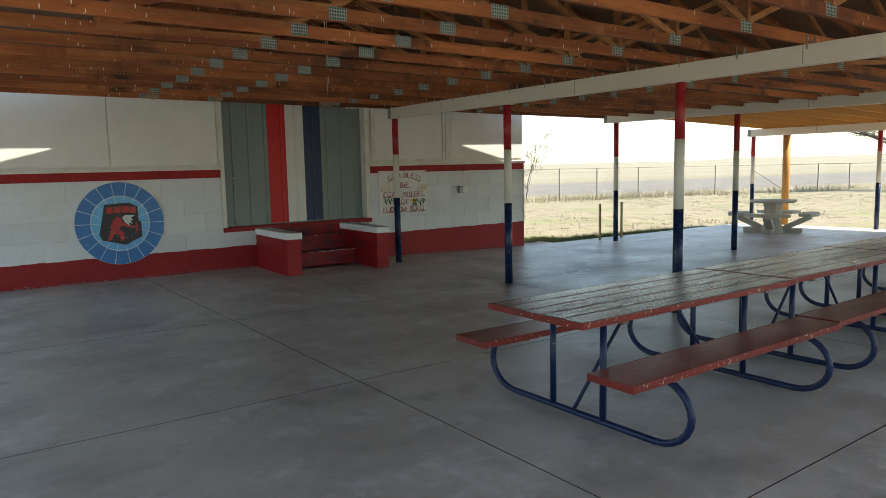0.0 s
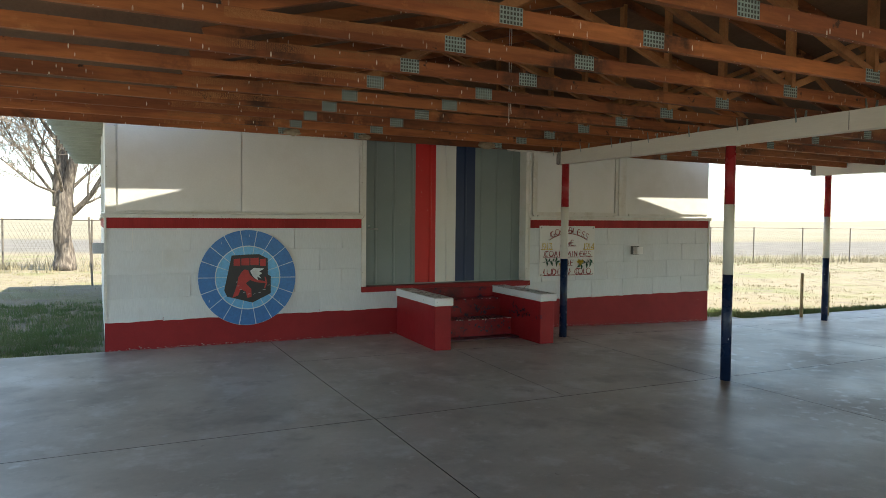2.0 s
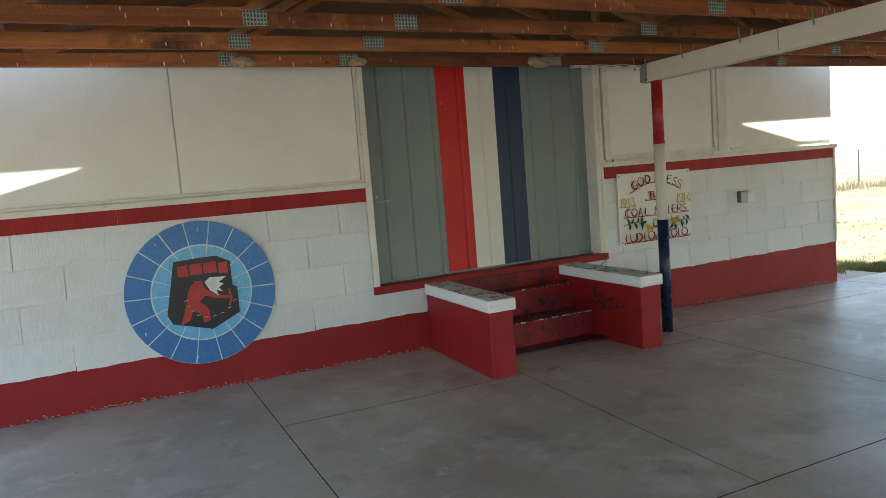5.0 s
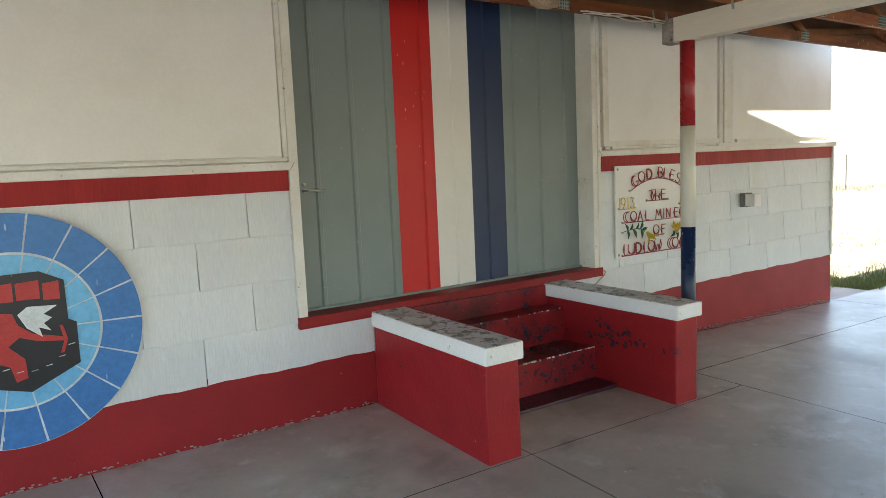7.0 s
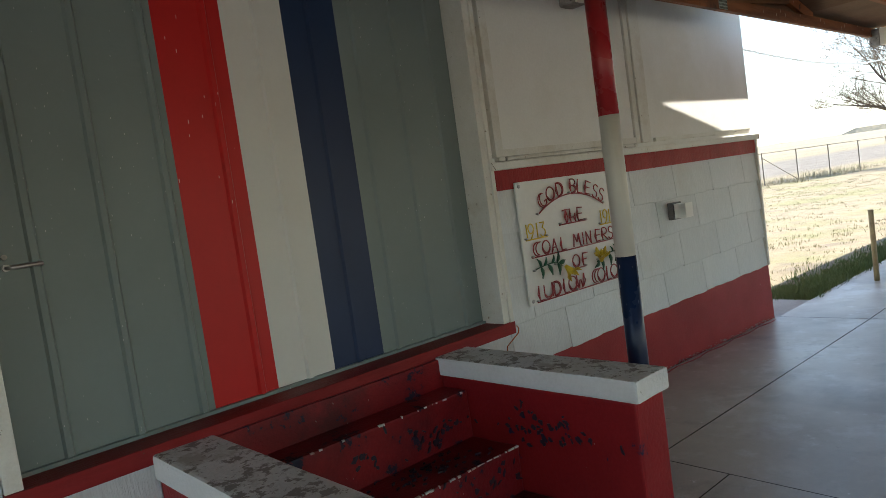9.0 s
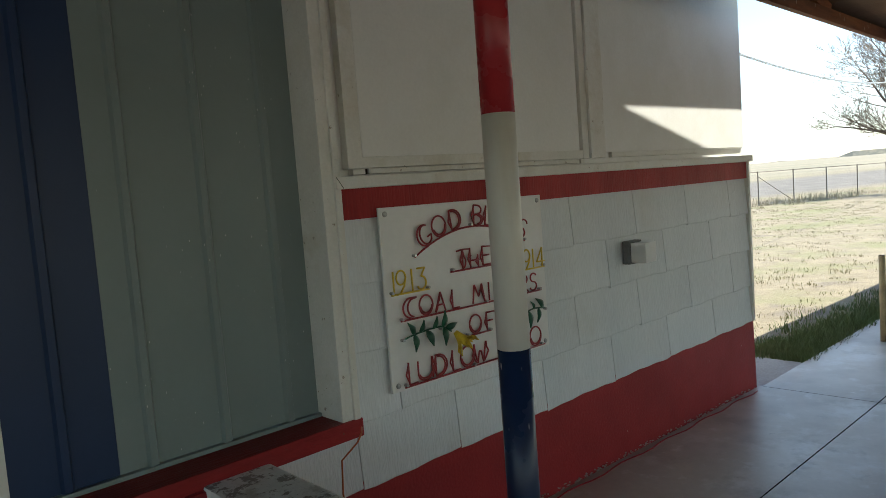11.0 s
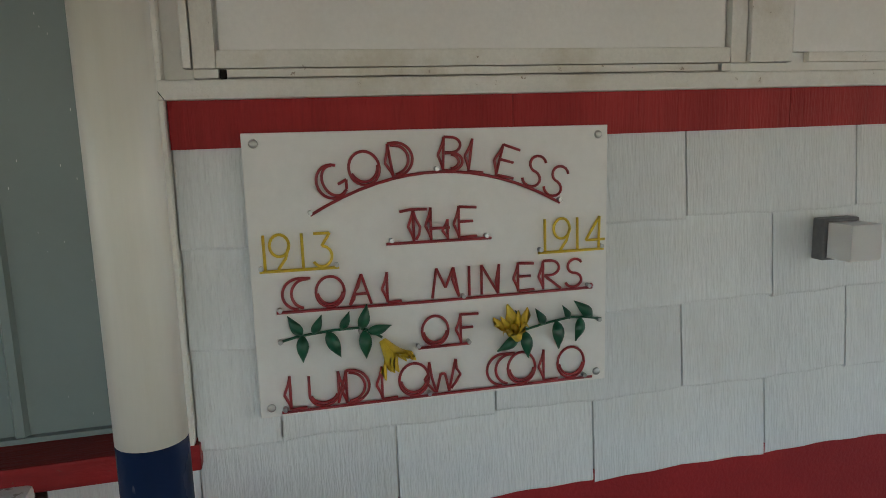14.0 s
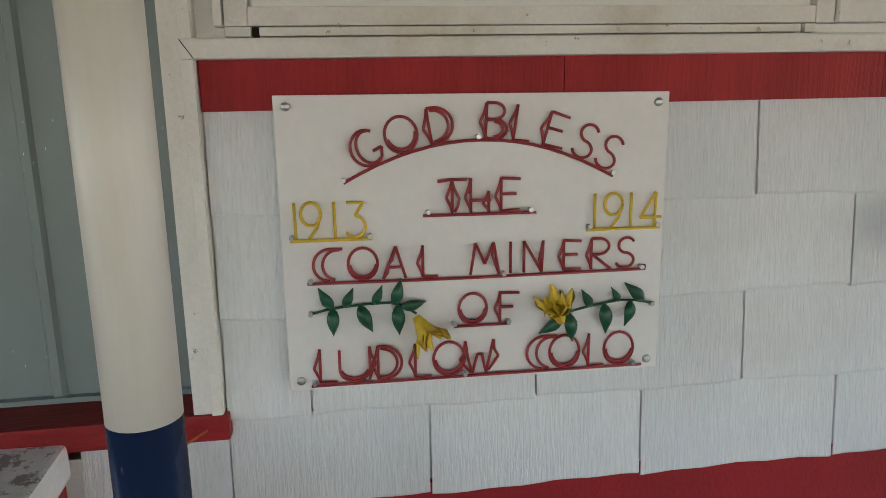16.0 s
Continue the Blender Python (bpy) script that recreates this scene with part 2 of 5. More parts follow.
TABLE_RED = material("chipped_red_bench_paint", (0.24, 0.030, 0.020), (0.16, 0.022, 0.016), rough=0.34, scale=5, fine=60, bump=0.3, stretch=(0.2, 1, 1), wear=(0.42, 0.35, 0.27), wear_scale=30, wear_at=0.665, random_tint=0.08, spec=0.25, more=[((0.10, 0.03, 0.025), 3.5, 0.56, 0.1)])
EDGE_RED = material("chipped_red_edge_paint", (0.24, 0.030, 0.020), (0.16, 0.022, 0.016), rough=0.5, scale=5, fine=60, bump=0.3, wear=(0.46, 0.39, 0.30), wear_scale=36, wear_at=0.605, spec=0.25)
PIPE_BLUE = material("blue_enamel_pipe", (0.010, 0.022, 0.078), (0.008, 0.016, 0.05), rough=0.35, scale=6, fine=60, bump=0.1, wear=(0.4, 0.4, 0.4), wear_scale=30, wear_at=0.68)
PIPE_OLD = material("tan_weathered_pipe", (0.42, 0.34, 0.18), (0.30, 0.24, 0.14), rough=0.6, metal=0.1, scale=9, fine=70, bump=0.2)
STEEL = material("bright_steel", (0.50, 0.50, 0.48), rough=0.32, metal=1.0, scale=20, bump=0.05)
DARK_STEEL = material("rusty_fence_steel", (0.16, 0.13, 0.10), (0.25, 0.22, 0.19), rough=0.6, metal=0.4, scale=10)
SIGN_WHITE = material("white_sign_panel", (0.78, 0.775, 0.75), (0.74, 0.73, 0.70), rough=0.4, scale=1.2, fine=30, bump=0.02, grain=0.06)
ROD_RED = material("red_enamel_rod", (0.31, 0.026, 0.031), (0.25, 0.02, 0.024), rough=0.35, scale=10, bump=0.05)
ROD_YELLOW = material("yellow_enamel_rod", (0.72, 0.52, 0.035), (0.62, 0.43, 0.03), rough=0.35, scale=10, bump=0.05)
LEAF_GREEN = material("green_enamel_leaf", (0.012, 0.10, 0.05), (0.008, 0.07, 0.035), rough=0.3, scale=14, bump=0.05)
BLUE_DARK = material("emblem_blue", (0.045, 0.20, 0.50), (0.035, 0.16, 0.43), rough=0.4, scale=3, fine=40, bump=0.05, spots=(0.6, 0.68, 0.75), spot_scale=18, spot_at=0.09)
BLUE_LIGHT = material("emblem_light_blue", (0.16, 0.48, 0.76), (0.13, 0.42, 0.70), rough=0.4, scale=3, fine=40, bump=0.05)
EMBLEM_LINE = material("emblem_white_line", (0.72, 0.78, 0.8), rough=0.45, bump=0.02)
EMBLEM_BLACK = material("emblem_black", (0.012, 0.013, 0.018), rough=0.35, bump=0.03, spots=(0.4, 0.4, 0.4), spot_scale=20, spot_at=0.07)
EMBLEM_RED = material("emblem_red", (0.50, 0.035, 0.035), rough=0.4, bump=0.03)
LAMP_BODY = material("grey_lamp_housing", (0.14, 0.14, 0.14), rough=0.5, bump=0.05)
CORD = material("orange_cord_rubber", (0.5, 0.12, 0.03), rough=0.5, bump=0)
ROOF_METAL = material("grey_metal_roofing", (0.42, 0.43, 0.43), rough=0.4, metal=0.6, scale=2)
# darker copy of the eave white: the west overhang's shade is in this colour
EAVE_SHADED = material("grey_green_shaded_eave", (0.34, 0.37, 0.32), (0.28, 0.30, 0.26), rough=0.6, scale=4)
ROOF_SHINGLE = material("grey_green_roofing", (0.20, 0.22, 0.19), rough=0.8, scale=4)
BARK = material("grey_brown_bark", (0.30, 0.25, 0.20), (0.10, 0.08, 0.065), rough=0.85, scale=14, fine=30, bump=1.0, stretch=(1, 1, 0.22), mix=0.8)
BARK_DARK = material("dark_brown_bark", (0.17, 0.135, 0.11), (0.09, 0.07, 0.058), rough=0.85, scale=10, fine=40, bump=0.6, stretch=(1, 1, 0.3))
TWIG = material("pale_bare_twigs", (0.30, 0.25, 0.205), (0.20, 0.165, 0.135), rough=0.85, scale=8, bump=0)
DRY_GRASS = material("dry_straw_grass", (0.37, 0.325, 0.215), (0.28, 0.24, 0.15), rough=0.85, scale=0.6, bump=0)
GREEN_GRASS = material("spring_green_grass", (0.095, 0.15, 0.045), (0.16, 0.19, 0.08), rough=0.75, scale=1.5, bump=0)
MESA = material("juniper_mesa", (0.10, 0.11, 0.10), (0.20, 0.18, 0.13), rough=0.95, scale=0.02, fine=0.08, bump=0)
YARD_GRASS = material("yellow_green_grass", (0.23, 0.23, 0.11), (0.30, 0.26, 0.15), rough=0.8, scale=0.5, bump=0)
OLD_NAVY = material("old_navy_step_paint", (0.014, 0.017, 0.045), (0.03, 0.022, 0.03), rough=0.4, scale=12, bump=0.1)
MUD = material("pale_dried_mud", (0.44, 0.36, 0.25), (0.30, 0.22, 0.14), rough=0.9, scale=20, fine=70, bump=0.8)
TABLE_CONCRETE = material("cast_concrete_table", (0.50, 0.49, 0.43), (0.40, 0.39, 0.34), rough=0.8, scale=3, fine=60, bump=0.3)
GLASS = bpy.data.materials.new("clear_lamp_glass")
GLASS.use_nodes = True
gb = GLASS.node_tree.nodes["Principled BSDF"]
gb.inputs["Base Color"].default_value = (0.9, 0.9, 0.87, 1)
gb.inputs["Roughness"].default_value, gb.inputs["Transmission Weight"].default_value = 0.3, 0.55


def ground_material():
    m = bpy.data.materials.new("dry_field")
    m.use_nodes = True
    t = m.node_tree
    n, l = t.nodes, t.links
    b = n["Principled BSDF"]
    b.inputs["Roughness"].default_value = 0.95
    geo = n.new("ShaderNodeNewGeometry")

    def nz(sc, d=5.0, r=0.6):
        k = n.new("ShaderNodeTexNoise")
        k.inputs["Scale"].default_value, k.inputs["Detail"].default_value, k.inputs["Roughness"].default_value = sc, d, r
        l.new(geo.outputs["Position"], k.inputs["Vector"])
        return k.outputs["Fac"]

    def step(fac, lo, hi):
        k = n.new("ShaderNodeMapRange")
        k.inputs["From Min"].default_value, k.inputs["From Max"].default_value = lo, hi
        l.new(fac, k.inputs["Value"])
        return k.outputs["Result"]

    def blend(fac, a, c):
        k = n.new("ShaderNodeMix")
        k.data_type = "RGBA"
        l.new(fac, k.inputs[0])
        for s, v in ((k.inputs[6], a), (k.inputs[7], c)):
            if isinstance(v, tuple):
                s.default_value = (*v, 1)
            else:
                l.new(v, s)
        return k.outputs[2]

    straw = blend(step(nz(3.0), 0.35, 0.65), (0.26, 0.22, 0.145), (0.195, 0.163, 0.11))
    green = blend(step(nz(0.35, 6), 0.50, 0.62), straw, (0.185, 0.18, 0.09))
    dirt = blend(step(nz(0.9, 6), 0.60, 0.68), green, (0.165, 0.138, 0.105))
    speck = blend(step(nz(28.0, 2), 0.60, 0.72), dirt, (0.085, 0.075, 0.05))
    # a bare track beyond the fence, then open prairie
    sep = n.new("ShaderNodeSeparateXYZ")
    l.new(geo.outputs["Position"], sep.inputs[0])
    line = n.new("ShaderNodeMath")
    line.operation = "MULTIPLY_ADD"
    l.new(sep.outputs["X"], line.inputs[0])
    line.inputs[1].default_value = 0.30
    l.new(sep.outputs["Y"], line.inputs[2])
    near, far = step(line.outputs[0], 40.0, 44.0), step(line.outputs[0], 75.0, 66.0)
    band = n.new("ShaderNodeMath")
    band.operation = "MULTIPLY"
    l.new(near, band.inputs[0])
    l.new(far, band.inputs[1])
    field = blend(step(line.outputs[0], 70.0, 90.0), speck, blend(step(nz(0.03, 6), 0.4, 0.62), (0.245, 0.215, 0.155), (0.19, 0.175, 0.12)))
    l.new(blend(band.outputs[0], field, blend(step(nz(0.5, 5), 0.4, 0.6), (0.17, 0.155, 0.135), (0.13, 0.118, 0.105))), b.inputs["Base Color"])
    bump = n.new("ShaderNodeBump")
    bump.inputs["Strength"].default_value, bump.inputs["Distance"].default_value = 0.6, 0.05
    l.new(nz(14.0, 6), bump.inputs["Height"])
    l.new(bump.outputs["Normal"], b.inputs["Normal"])
    return m


FIELD = ground_material()


# ---- building blocks ----
def part(name, bm, mat, parent=None, label="", smooth=False):
    me = bpy.data.meshes.new(name)
    bm.to_mesh(me)
    bm.free()
    for m in mat if isinstance(mat, (list, tuple)) else [mat]:
        me.materials.append(m)
    if smooth:
        for p in me.polygons:
            p.use_smooth = True
    ob = new(name, me)
    if parent:
        ob.parent = parent
    if label:
        ob["label"] = label
    return ob


def thing(name, label, category, group="", at=(0, 0, 0), kind=""):
    ob = new(name)
    ob.empty_display_size = 0.1
    ob.location = at
    bpy.context.view_layer.update()
    return tagged(ob, label, category, group, kind)


def box(x0, x1, y0, y1, z0, z1, bevel=0.0, bm=None):
    bm = bm or bmesh.new()
    r = bmesh.ops.create_cube(bm, size=1.0, matrix=Matrix.Translation(((x0 + x1) / 2, (y0 + y1) / 2, (z0 + z1) / 2)) @ Matrix.Diagonal((x1 - x0, y1 - y0, z1 - z0, 1)))
    if bevel:
        edges = list({e for v in r["verts"] for e in v.link_edges})
        bmesh.ops.bevel(bm, geom=edges, offset=bevel, segments=2, profile=0.6, affect="EDGES", clamp_overlap=True)
    return bm


def rough_up(bm, amount, scale=3.0, cuts=0):
    if cuts:
        bmesh.ops.subdivide_edges(bm, edges=bm.edges[:], cuts=cuts, use_grid_fill=True)
    for v in bm.verts:
        v.co += noise.noise_vector(v.co * scale) * amount
    return bm


def bar(a, b, w, h, bm=None, up=(0, 0, 1)):
    """A square timber from a to b."""
    a, b = Vector(a), Vector(b)
    d = (b - a).normalized()
    side = d.cross(Vector(up)).normalized()
    top = side.cross(d)
    bm = bm or bmesh.new()
    vs = [bm.verts.new(p + side * sx * w / 2 + top * sz * h / 2) for p in (a, b) for sx, sz in ((-1, -1), (1, -1), (1, 1), (-1, 1))]
    for f in ((0, 1, 2, 3), (7, 6, 5, 4), (0, 4, 5, 1), (1, 5, 6, 2), (2, 6, 7, 3), (3, 7, 4, 0)):
        bm.faces.new([vs[i] for i in f])
    bmesh.ops.recalc_face_normals(bm, faces=bm.faces[:])
    return bm


def tube(points, radius, sides=10, bm=None, caps=True, taper=None):
    """A pipe along points; taper gives a radius for each point."""
    pts = [Vector(p) for p in points]
    bm = bm or bmesh.new()
    rings, ref = [], None
    for i, p in enumerate(pts):
        d = (pts[min(i + 1, len(pts) - 1)] - pts[max(i - 1, 0)]).normalized()
        if ref is None:
            ref = d.orthogonal().normalized()
        ref = (ref - d * ref.dot(d)).normalized()
        o, r = d.cross(ref), taper[i] if taper else radius
        rings.append([bm.verts.new(p + (ref * math.cos(a) + o * math.sin(a)) * r) for a in (2 * math.pi * k / sides for k in range(sides))])
    for A, B in zip(rings, rings[1:]):
        for k in range(sides):
            bm.faces.new((A[k], A[(k + 1) % sides], B[(k + 1) % sides], B[k]))
    if caps:
        bm.faces.new(rings[0][::-1])
        bm.faces.new(rings[-1])
    return bm


def prism(outline, y0, y1, bm=None):
    """An outline in x and z, from y0 (front) to y1."""
    bm = bm or bmesh.new()
    f = [bm.verts.new((x, y0, z)) for x, z in outline]
    b = [bm.verts.new((x, y1, z)) for x, z in outline]
    bm.faces.new(f)
    bm.faces.new(b[::-1])
    for i in range(len(f)):
        j = (i + 1) % len(f)
        bm.faces.new((f[j], f[i], b[i], b[j]))
    bmesh.ops.recalc_face_normals(bm, faces=bm.faces[:])
    return bm


def lean(x):
    """The old house has settled a little towards its west end."""
    return 0.0083 * (x - 6.0)


def settle(bm):
    for v in bm.verts:
        if v.co.z > 0.3:
            v.co.z += lean(v.co.x)
    return bm

def fall(x, y):
    """Height of the slab: it falls away from the house and towards the east."""
    w = 0.085 - 0.115 * min(1.0, max(0.0, (x - 3.9) / 5.7))
    return w * (max(0.0, y - 7.08) / 3.45) ** 1.3


# ---- ground and slab ----
WALL_Y = 10.55
X_JOINTS = (-9.05, -5.27, -1.49, 2.29, 6.07, 9.66, 13.4, 17.6)
Y_JOINTS = (-6.6, -3.86, -1.12, 1.61, 4.34, 7.08)


def ground():
    bm = bmesh.new()
    rings = (0.0, 6, 10, 14, 18, 24, 32, 45, 60, 80, 110, 160, 250, 400, 700, 1200, 2000, 3200)
    spokes = 72
    rows = []
    for r in rings:
        row = []
        for k in range(spokes if r else 1):
            a = 2 * math.pi * k / spokes
            x, y = 5 + r * math.cos(a), 6 + r * math.sin(a)
            z = -0.07 + (0.05 * noise.noise((x * 0.15, y * 0.15, 0)) if r > 10 else 0)
            if r > 45:
                z += (r - 45) * (0.004 + 0.0135 * max(0.0, math.cos(a - 0.36)) ** 2) * (0.7 + 0.12 * noise.noise((x * 0.004, y * 0.004, 2)))
            row.append(bm.verts.new((x, y, z)))
        rows.append(row)
    for k in range(spokes):
        bm.faces.new((rows[0][0], rows[1][k], rows[1][(k + 1) % spokes]))
    for A, B in zip(rows[1:], rows[2:]):
        for k in range(spokes):
            bm.faces.new((A[k], B[k], B[(k + 1) % spokes], A[(k + 1) % spokes]))
    return tagged(part("ground", bm, FIELD, smooth=True), "dry straw-coloured prairie lawn with green patches", "ground", kind="structure")


ground()
pavement = tagged(part("pavement", box(-9.05, 17.6, -6.6, 10.50, -0.16, -0.06), JOINT), "smooth grey concrete slab under the pavilion", "pavement", kind="structure")


def slab_panels():
    cells = []
    for x0, x1 in zip(X_JOINTS, X_JOINTS[1:]):
        for y0, y1 in zip(Y_JOINTS, Y_JOINTS[1:]):
            cells.append((x0, x1, y0, y1))
        if x0 == 2.29:
            cells += [(2.29, 4.15, 7.08, 9.34), (2.29, 4.15, 9.34, 10.548), (4.15, 6.07, 7.08, 9.34), (4.15, 6.07, 9.34, 10.548)]
        elif x0 < 6:
            cells.append((x0, x1, 7.08, 10.548 if x0 > -1.5 else 10.62))
        elif x0 < 9:
            cells += [(x0, x1, 7.08, 9.74), (x0, x1, 9.74, 10.548)]
        else:
            cells += [(x0, x1, 7.08, 9.74), (x0, x1, 9.74, 10.52)]
    for x0, x1, y0, y1 in cells:
        g = 0.0025 if x0 >= 2.29 and x1 <= 6.07 and y0 >= 7.08 else 0.0035
        bm = box(x0 + g, x1 - g, y0 + (g if y0 != 7.08 else 0.004), y1 - g, -0.11, 0.0)
        for f in bm.faces:
            f.normal_update()
            f.material_index = 0 if f.normal.z > 0.5 else 1
        if y0 > 7:
            bmesh.ops.subdivide_edges(bm, edges=[e for e in bm.edges if abs(e.verts[0].co.z - e.verts[1].co.z) < 0.01], cuts=5, use_grid_fill=True)
            for v in bm.verts:
                v.co.z += fall(v.co.x, v.co.y)
                # this joint runs a little askew to the house
                v.co.x -= 0.14 * max(0.0, 1 - abs(v.co.x - 2.29) / 1.8) * (v.co.y - 7.08) / 3.47
        part("concrete_panel", bm, [CONCRETE, JOINT], pavement)


slab_panels()
tagged(part("side_path", box(9.62, 10.55, 10.53, 13.5, -0.2, -0.045, 0.01), ROUGH_CONCRETE), "small rough concrete path along the house", "path", kind="structure")


# ---- house ----
X_L, X_R, DOOR_L, DOOR_R, HOUSE_TOP, HOUSE_BACK = 0.31, 9.6, 3.385, 5.95, 2.98, 20.0
BAND_LO, BAND_HI, LEDGE_HI, SILL_Z, RED_HI = 1.535, 1.656, 1.704, 0.757, 0.461


def skew(bm):
    """The west side of the house is a little out of square."""
    for v in bm.verts:
        v.co.x -= 0.022 * (v.co.y - WALL_Y)
    return bm


# front wall: two masses with the doorway between, a base under it and a lintel over it
bm = box(X_L, DOOR_L, WALL_Y + 0.02, WALL_Y + 0.2, -0.1, HOUSE_TOP)
box(DOOR_R, X_R, WALL_Y + 0.02, WALL_Y + 0.2, -0.1, HOUSE_TOP, bm=bm)
box(DOOR_L, DOOR_R, WALL_Y + 0.02, WALL_Y + 0.2, -0.1, 0.64, bm=bm)
box(DOOR_L, DOOR_R, WALL_Y + 0.02, WALL_Y + 0.2, 2.88, HOUSE_TOP, bm=bm)
wall_front = tagged(part("wall_south", settle(bm), WHITE_WALL), "white painted house wall with boarded upper panels", "wall", kind="structure")
for name, x0, x1 in (("wall_west", X_L, X_L + 0.18), ("wall_east", X_R - 0.18, X_R)):
    side = box(x0, x1, WALL_Y + 0.2, HOUSE_BACK, -0.1, HOUSE_TOP)
    tagged(part(name, settle(skew(side) if x0 < 1 else side), WHITE_WALL), "white painted house side wall", "wall", kind="structure")
tagged(part("wall_north", settle(box(X_L, X_R, HOUSE_BACK, HOUSE_BACK + 0.18, -0.1, HOUSE_TOP)), WHITE_WALL), "white painted house back wall", "wall", kind="structure")
tagged(part("ceiling", settle(box(X_L, X_R, WALL_Y + 0.2, HOUSE_BACK, HOUSE_TOP - 0.08, HOUSE_TOP)), WHITE_WALL), "plain ceiling closing the house", "ceiling", kind="structure")


# red masonry base, a little proud of the wall, broken by the steps
def base_run(x0, x1):
    bm = bmesh.new()
    n = int((x1 - x0) / 0.12)
    cols = []
    for i in range(n + 1):
        x = x0 + (x1 - x0) * i / n
        top = RED_HI + 0.03
        cols.append([bm.verts.new((x, WALL_Y + dy, z)) for dy, z in ((0.02, -0.05), (-0.012 + 0.004 * noise.noise((x * 3, 0, 0)), -0.05),
                                                                    (-0.012 + 0.004 * noise.noise((x * 3, 5, 0)), 0.03), (-0.004, top), (0.02, top))])
    for A, B in zip(cols, cols[1:]):
        for k in range(4):
            bm.faces.new((A[k], B[k], B[k + 1], A[k + 1]))
    bmesh.ops.recalc_face_normals(bm, faces=bm.faces[:])
    return settle(bm)


part("wall_base", base_run(X_L - 0.01, 3.86), RED_WALL, wall_front, "red painted masonry base")
part("wall_base", base_run(5.57, X_R + 0.01), RED_WALL, wall_front, "red painted masonry base")
part("wall_base", box(X_R, X_R + 0.012, WALL_Y, HOUSE_BACK, -0.05, RED_HI), RED_WALL, wall_front, "red painted masonry base")


def foot_chips(x0, x1, count, seed):
    """Irregular flakes of bare render where the red paint has come off by the slab."""
    rnd = random.Random(seed)
    bm = bmesh.new()
    for _ in range(count):
        x, z = rnd.uniform(x0, x1), abs(rnd.gauss(0, 0.012))
        w, h = rnd.uniform(0.003, 0.013), rnd.uniform(0.0015, 0.005)
        y = WALL_Y - 0.0185
        ring_pts = []
        for k in range(7):
            a = 2 * math.pi * k / 7
            q = rnd.uniform(0.6, 1.2)
            ring_pts.append((x + w * q * math.cos(a), max(0.001, z + h + h * q * math.sin(a)) + fall(x, WALL_Y)))
        front = [bm.verts.new((px, y, pz)) for px, pz in ring_pts]
        back = [bm.verts.new((px, y + 0.006, pz)) for px, pz in ring_pts]
        bm.faces.new(front)
        for k in range(7):
            bm.faces.new((front[k], back[k], back[(k + 1) % 7], front[(k + 1) % 7]))
    bmesh.ops.recalc_face_normals(bm, faces=bm.faces[:])
    return tagged(part("paint_chips", bm, ROUGH_CONCRETE, wall_front, "bare chips along the foot of the red base"), kind="stuff")


foot_chips(X_L, 3.84, 190, 3)
foot_chips(5.62, X_R, 230, 4)


# rows of cement shingles with wavy lower edges
def shingle(x0, x1, z0, z1, seed):
    bm = bmesh.new()
    n = max(3, int((x1 - x0) / 0.05))
    ph = seed * 1.7
    cols = []
    for i in range(n + 1):
        x = x0 + (x1 - x0) * i / n
        zb = z0 - 0.006 + 0.004 * math.sin(x * 9 + ph) + 0.0025 * math.sin(x * 31 + ph)
        cols.append([bm.verts.new((x, WALL_Y + dy, z)) for dy, z in ((0.022, z1), (0.012, z1), (-0.008, zb + 0.007), (-0.004, zb), (0.022, zb))])
    for A, B in zip(cols, cols[1:]):
        for k in range(5):
            bm.faces.new((A[k], B[k], B[(k + 1) % 5], A[(k + 1) % 5]))
    for c in (cols[0], cols[-1]):
        bm.faces.new(c)
    bmesh.ops.recalc_face_normals(bm, faces=bm.faces[:])
    return settle(bm)


SHINGLE_ROWS = ((RED_HI, 0.730), (0.730, 1.006), (1.006, 1.278), (1.278, BAND_LO))
for r, (z0, z1) in enumerate(SHINGLE_ROWS):
    shift = 6.51 if r % 2 == 0 else 6.812
    for a, b in ((X_L, 3.345), (5.966, X_R)):
        xs = [a] + [shift + 0.622 * k for k in range(-12, 12) if a + 0.06 < shift + 0.622 * k < b - 0.06] + [b]
        for k, (x0, x1) in enumerate(zip(xs, xs[1:])):
            if r == 0 and a < 1 and x1 == b:
                x1 = 3.858
            part("shingle", shingle(x0 + 0.003, x1 - 0.003, z0, z1, r * 7 + k), SHINGLE, wall_front)
part("shingle", shingle(5.585, 5.964, RED_HI, 0.684, 3), SHINGLE, wall_front)

# red band and the drip ledge over it, mitred into the door casings
for x0, x1 in ((X_L, 3.343), (5.966, X_R)):
    n = int((x1 - x0) / 1.2) + 1
    for k in range(n):
        part("band_board", settle(box(x0 + (x1 - x0) * k / n + 0.001, x0 + (x1 - x0) * (k + 1) / n - 0.001, WALL_Y - 0.008, WALL_Y + 0.02, BAND_LO, BAND_HI)), RED_BAND, wall_front, "red painted band board")
    e = 0.025 if x1 > 9 else 0
    part("ledge", settle(box(x0 - (0.02 if x0 < 1 else 0.03), x1 + (e if e else 0.03), WALL_Y - 0.045, WALL_Y + 0.02, BAND_HI, LEDGE_HI, 0.006)), WHITE_TRIM, wall_front, "white painted drip ledge")
    part("ledge_molding", settle(box(x0 + (0.15 if x0 > 5 else 0.0), x1 - (2.08 if x1 > 9 else 0.0), WALL_Y - 0.014, WALL_Y + 0.02, LEDGE_HI + 0.006, LEDGE_HI + 0.027, 0.003)), WHITE_TRIM, wall_front)
